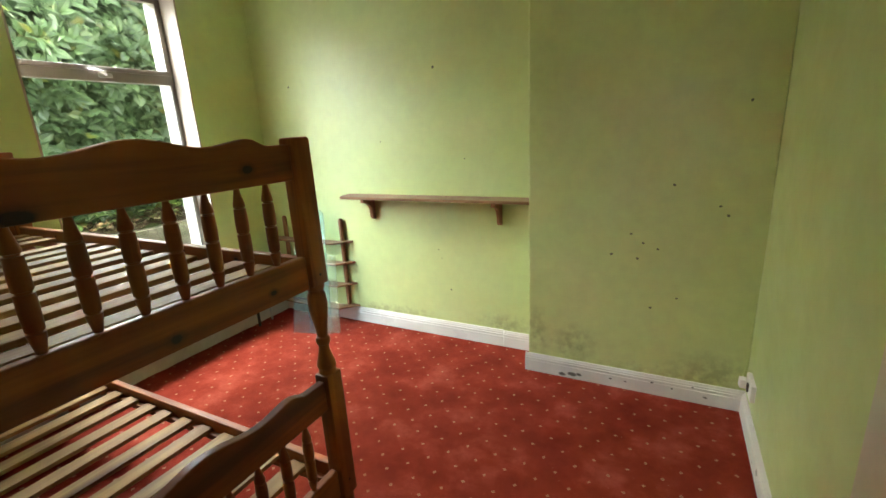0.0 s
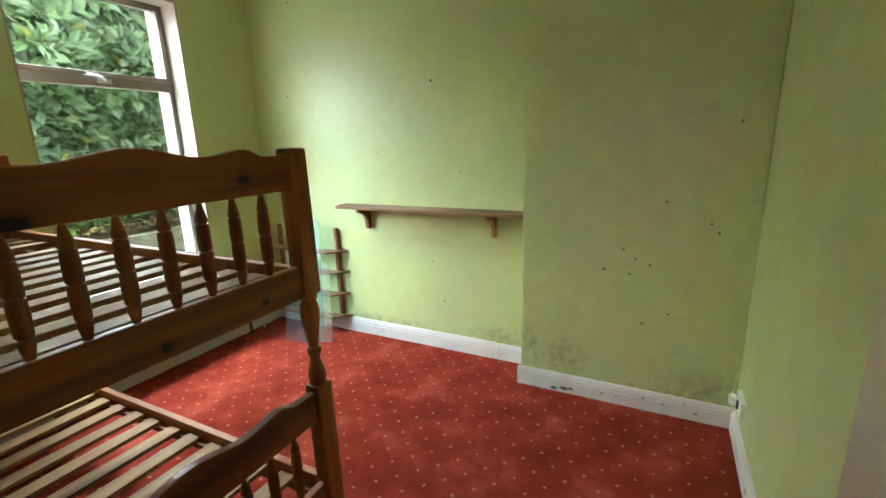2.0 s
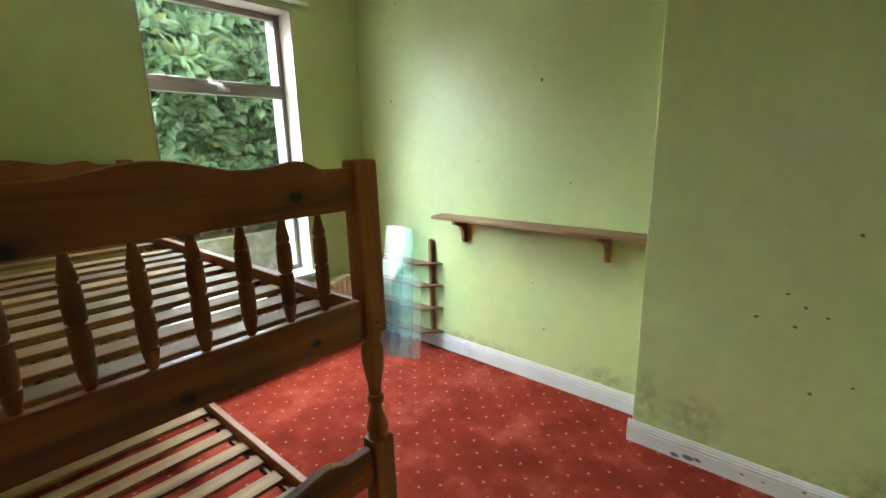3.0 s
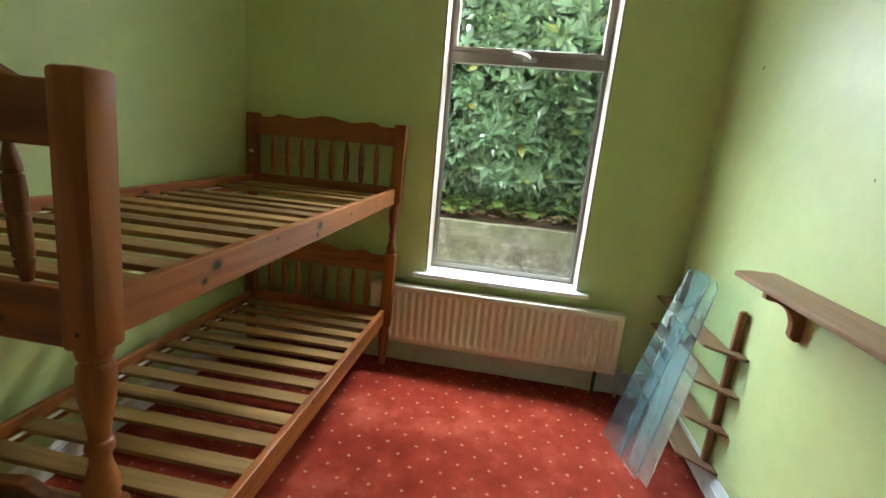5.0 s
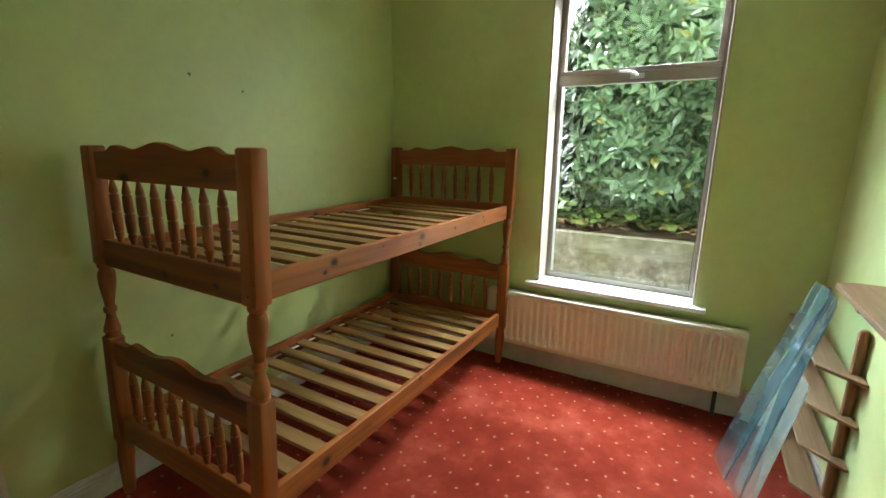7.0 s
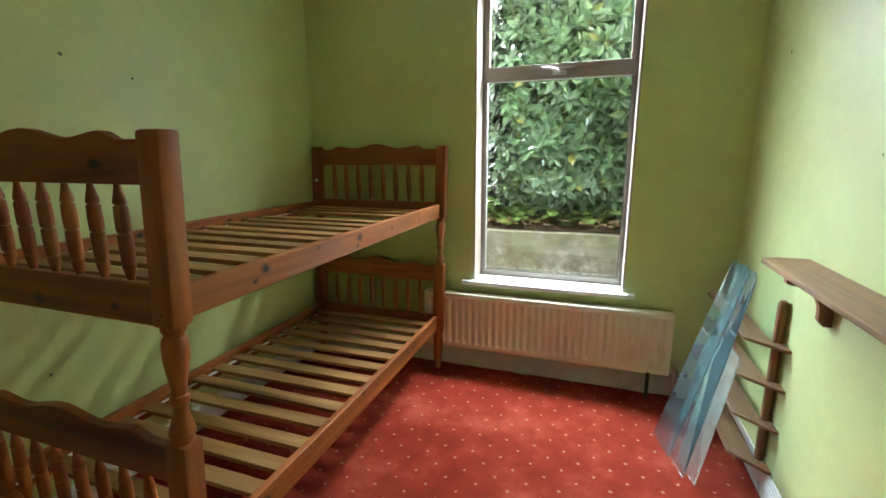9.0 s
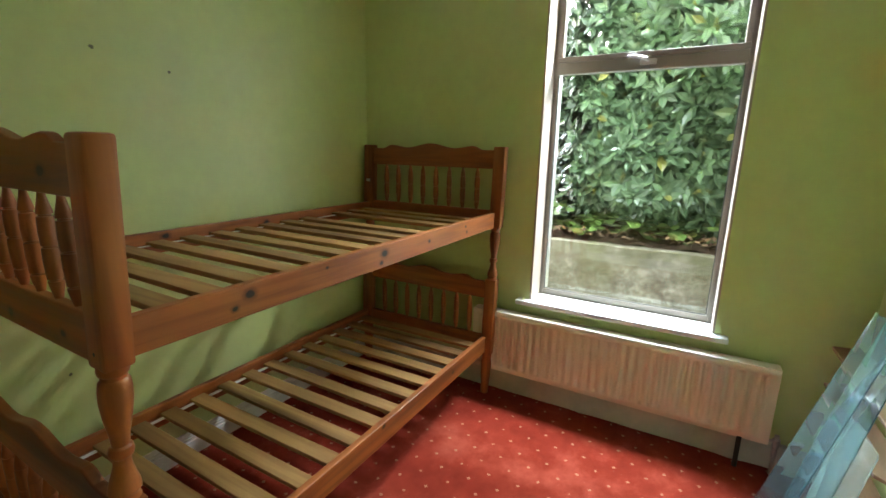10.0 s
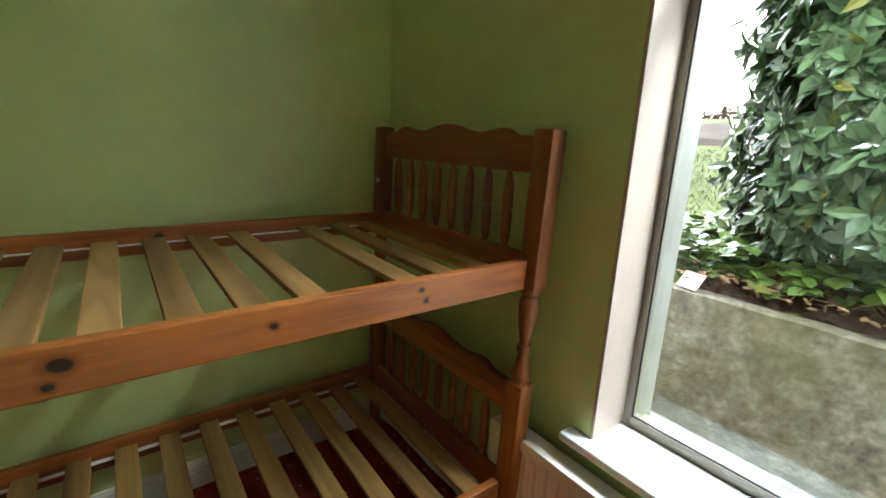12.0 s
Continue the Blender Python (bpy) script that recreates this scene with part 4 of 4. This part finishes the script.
sprigs = []
while len(sprigs) < 4300:
    y, z = rnd.uniform(0.82, 5.4), rnd.uniform(0.92, 3.05)
    left = 0.86 + 0.14 * noise.noise((z * 2.5, 3, 7)) + 0.7 * max(0.0, z - 2.4) + (0.25 * max(0.0, 1.15 - z))
    if y < left or (y > 4.2 and rnd.random() < 0.4):
        continue
    if noise.noise((y * 3.1, z * 3.1, 20)) > 0.42:
        continue
    depth = rnd.random() ** 2 * 0.55
    sprigs.append(Vector((shrub_depth(y, z) - depth, y, z)))
for k in range(1800):
    z = rnd.uniform(0.95, 3.0)
    y = rnd.uniform(1.3 + 0.6 * max(0.0, z - 2.4), 5.6)
    sprigs.append(Vector((rnd.uniform(-6.0, -5.25), y, z)))
for k in range(500):
    z = rnd.uniform(1.0, 2.5)
    sprigs.append(Vector((rnd.uniform(-6.4, -4.9), 0.88 + 0.15 * noise.noise((z * 2, k, 0)) + rnd.uniform(0, 0.3), z)))
crown, near = [], []
for c in sprigs:
    out = Vector((1.0, rnd.uniform(-0.6, 0.5), rnd.uniform(-0.1, 0.75))).normalized()
    if c.x < -5.2 or c.y < 1.3:
        out = Vector((0.6, -0.9, rnd.uniform(0, 0.6))).normalized()
    q = out.to_track_quat("Z", "Y").to_matrix().to_4x4()
    count = rnd.randint(5, 8)
    turn = rnd.uniform(0, 360)
    for i in range(count):
        lift = rnd.uniform(-5, 48)
        m = Matrix.Translation(c) @ q @ pose(0, 0, 0, 0, 0, turn + 360 * i / count + rnd.uniform(-14, 14)) @ pose(0.008, 0, 0, rnd.uniform(-20, 20), -lift, 0)
        item = (m, rnd.uniform(0.085, 0.14) * (1.25 if c.y > 1.9 else 1.1), rnd.uniform(0.18, 0.25), 0.05, rnd.uniform(-0.22, 0.02))
        if c.x > -4.66 and 1.3 < c.y < 2.6 and 1.3 < c.z < 2.2 and len(near) < 300:
            near.append(item)
        else:
            crown.append(item)
shrub = thing("evergreen_shrub", (-5.1, 2.6, 0.78), "large glossy dark green evergreen shrub outside the window", "shrub")
cr = new("crown", leaves_mesh("crown", crown, laurel))
place(cr, Matrix.Identity(4), shrub)
tagged(cr, kind="stuff")
leaf_kinds = [leaves_mesh("leaf", [(Matrix.Identity(4), 0.1, w, 0.05, b)], laurel) for w, b in ((0.18, -0.2), (0.21, -0.1), (0.24, -0.02))]
for i, (m, size, *rest) in enumerate(near):
    place(new("leaf", leaf_kinds[i % 3]), m @ Matrix.Diagonal((size / 0.1,) * 3 + (1,)), shrub)
for k in range(16):
    y = 1.5 + 0.28 * k + rnd.uniform(-0.1, 0.1)
    x = rnd.uniform(-5.4, -4.95)
    pts, rr = [], []
    for j in range(7):
        f = j / 6
        pts.append((x + 0.25 * f + 0.05 * rnd.uniform(-1, 1), y + rnd.uniform(-0.05, 0.05) + 0.3 * f * rnd.uniform(-1, 1), 0.72 + f * rnd.uniform(1.5, 2.05)))
        rr.append(0.022 * (1 - f) + 0.005)
    part("trunk" if k == 4 else "branch", tube(bmesh.new(), pts, rr, 6), bark, shrub)

weeds = []
for k in range(420):
    y = 0.95 + rnd.gauss(0, 0.5) if k < 330 else rnd.uniform(1.0, 3.6)
    x = rnd.uniform(-5.6, -4.6) if k < 330 else rnd.uniform(-4.85, -4.6)
    z = 0.78 + rnd.uniform(0.0, 0.24 if k < 330 else 0.16)
    for i in range(rnd.randint(2, 5)):
        m = pose(x, y, z, 0, 0, rnd.uniform(0, 360)) @ pose(0, 0, 0, rnd.uniform(-25, 25), rnd.uniform(-30, 25), 0)
        weeds.append((m, rnd.uniform(0.05, 0.13), rnd.uniform(0.3, 0.46), 0.03, rnd.uniform(-0.15, 0.0)))
tagged(new("low_weeds", leaves_mesh("low_weeds", weeds, weed_leaf)), "bright green broad-leaved weeds on the bank", "weeds", kind="stuff")
litter = []
for k in range(900):
    x, y = -4.46 - abs(rnd.gauss(0, 0.35)), rnd.uniform(0.9, 5.0)
    m = pose(x, y, 0.79 + rnd.uniform(0, 0.05), 0, 0, rnd.uniform(0, 360)) @ pose(0, 0, 0, rnd.uniform(-40, 40), rnd.uniform(-30, 30), 0)
    litter.append((m, rnd.uniform(0.03, 0.07), rnd.uniform(0.15, 0.3), 0.05, rnd.uniform(-0.3, 0.3)))
tagged(new("leaf_litter", leaves_mesh("leaf_litter", litter, dry_leaf)), "dry brown fallen leaves on the soil", "leaves", kind="stuff")
twb = bmesh.new()
for k in range(90):
    x, y, a = rnd.uniform(-5.0, -4.5), rnd.uniform(1.0, 4.5), rnd.uniform(0, 6.28)
    L = rnd.uniform(0.08, 0.3)
    p0 = Vector((x, y, 0.80))
    tube(twb, [p0, p0 + Vector((0.3 * L * math.cos(a), 0.5 * L * math.sin(a), 0.3 * L)), p0 + Vector((0.4 * L * math.cos(a), L * math.sin(a), rnd.uniform(0, 0.5) * L))], [0.003, 0.0025, 0.0015], 4)
tagged(part("dead_twigs", twb, bark), "tangle of dead twigs on the bank", "twigs", kind="stuff")
gr = []
for k in range(14000):
    x = -4.6 - rnd.random() ** 1.5 * 6.4
    y = rnd.uniform(-3.5, 1.2) - (abs(x) - 4.6) * 0.25 * rnd.random()
    m = pose(x, y, garden_height(x) + 0.02, 0, 0, rnd.uniform(0, 360)) @ pose(0, 0, 0, 0, rnd.uniform(-60, -15), 0)
    gr.append((m, rnd.uniform(0.04, 0.10), 0.07, 0.01, -0.1))
tagged(new("grass", leaves_mesh("grass", gr, grass_leaf)), "rough grass on the garden lawn", "grass", kind="stuff")

tag_card = thing("white_card", (-4.46, 1.02, 0.74), "small blank white card tilted on the wall top", "card")
part("card", round_edges(box(-0.06, 0.06, -0.002, 0.002, 0, 0.10), 0.001, 1), plastic_white, tag_card)
tag_card.children[0].matrix_parent_inverse = Matrix.Identity(4)
tag_card.children[0].matrix_basis = pose(0, 0, 0.045, -42, 0, 78)

# far brushwood, a post and a bare sapling
fb = bmesh.new()
for k in range(700):
    y, x = rnd.uniform(-20, 4), rnd.uniform(-18.8, -17.5)
    z = garden_height(x) - 0.05
    h = rnd.uniform(0.15, 0.55)
    p0 = Vector((x, y, z))
    tube(fb, [p0, p0 + Vector((rnd.uniform(-0.3, 0.3), rnd.uniform(-0.5, 0.5), h * 0.6)), p0 + Vector((rnd.uniform(-0.6, 0.6), rnd.uniform(-0.9, 0.9), h))], [0.025, 0.018, 0.008], 4)
tagged(part("brushwood", fb, bark), "far line of bare brown brushwood", "hedge", kind="stuff")
post = tagged(part("fence_post", box(-17.46, -17.36, -4.4, -4.31, 2.3, 2.82, 0.02), bark), "weathered wooden fence post", "post")
sap = thing("sapling", (-15, -6.0, 2.2), "thin bare sapling with a few leaves", "tree")
part("trunk", tube(bmesh.new(), [(-15, -6.0, 2.15), (-15, -5.95, 3.2), (-14.95, -6.0, 4.3), (-15, -5.9, 5.4)], [0.03, 0.024, 0.016, 0.006], 6), bark, sap)
sl = []
for k in range(12):
    z = rnd.uniform(3.3, 5.2)
    a = rnd.uniform(0, 6.28)
    tip = Vector((-15 + 0.7 * math.cos(a), -6.0 + 0.7 * math.sin(a), z + 0.4))
    part("limb", tube(bmesh.new(), [(-14.98, -5.97, z), tuple((Vector((-14.98, -5.97, z)) + tip) / 2 + Vector((0, 0, 0.08))), tuple(tip)], [0.012, 0.008, 0.003], 4), bark, sap)
    for i in range(16):
        p = Vector((-14.98, -5.97, z)).lerp(tip, rnd.uniform(0.3, 1.05))
        sl.append((Matrix.Translation(p) @ pose(0, 0, 0, rnd.uniform(-60, 60), rnd.uniform(-60, 60), rnd.uniform(0, 360)), rnd.uniform(0.05, 0.1), 0.22, 0.04, -0.1))
place(new("crown", leaves_mesh("sapling_crown", sl, laurel)), Matrix.Identity(4), sap)
setting("wall_house", box(W - 0.33, W - 0.301, -3.0, WY0 - 0.004, -0.1, 3.2), render_wall, "grey rendered outer face of the house", "wall")
setting("wall_house", box(W - 0.33, W - 0.301, WY1 + 0.004, 8.0, -0.1, 3.2), render_wall, "grey rendered outer face of the house", "wall")
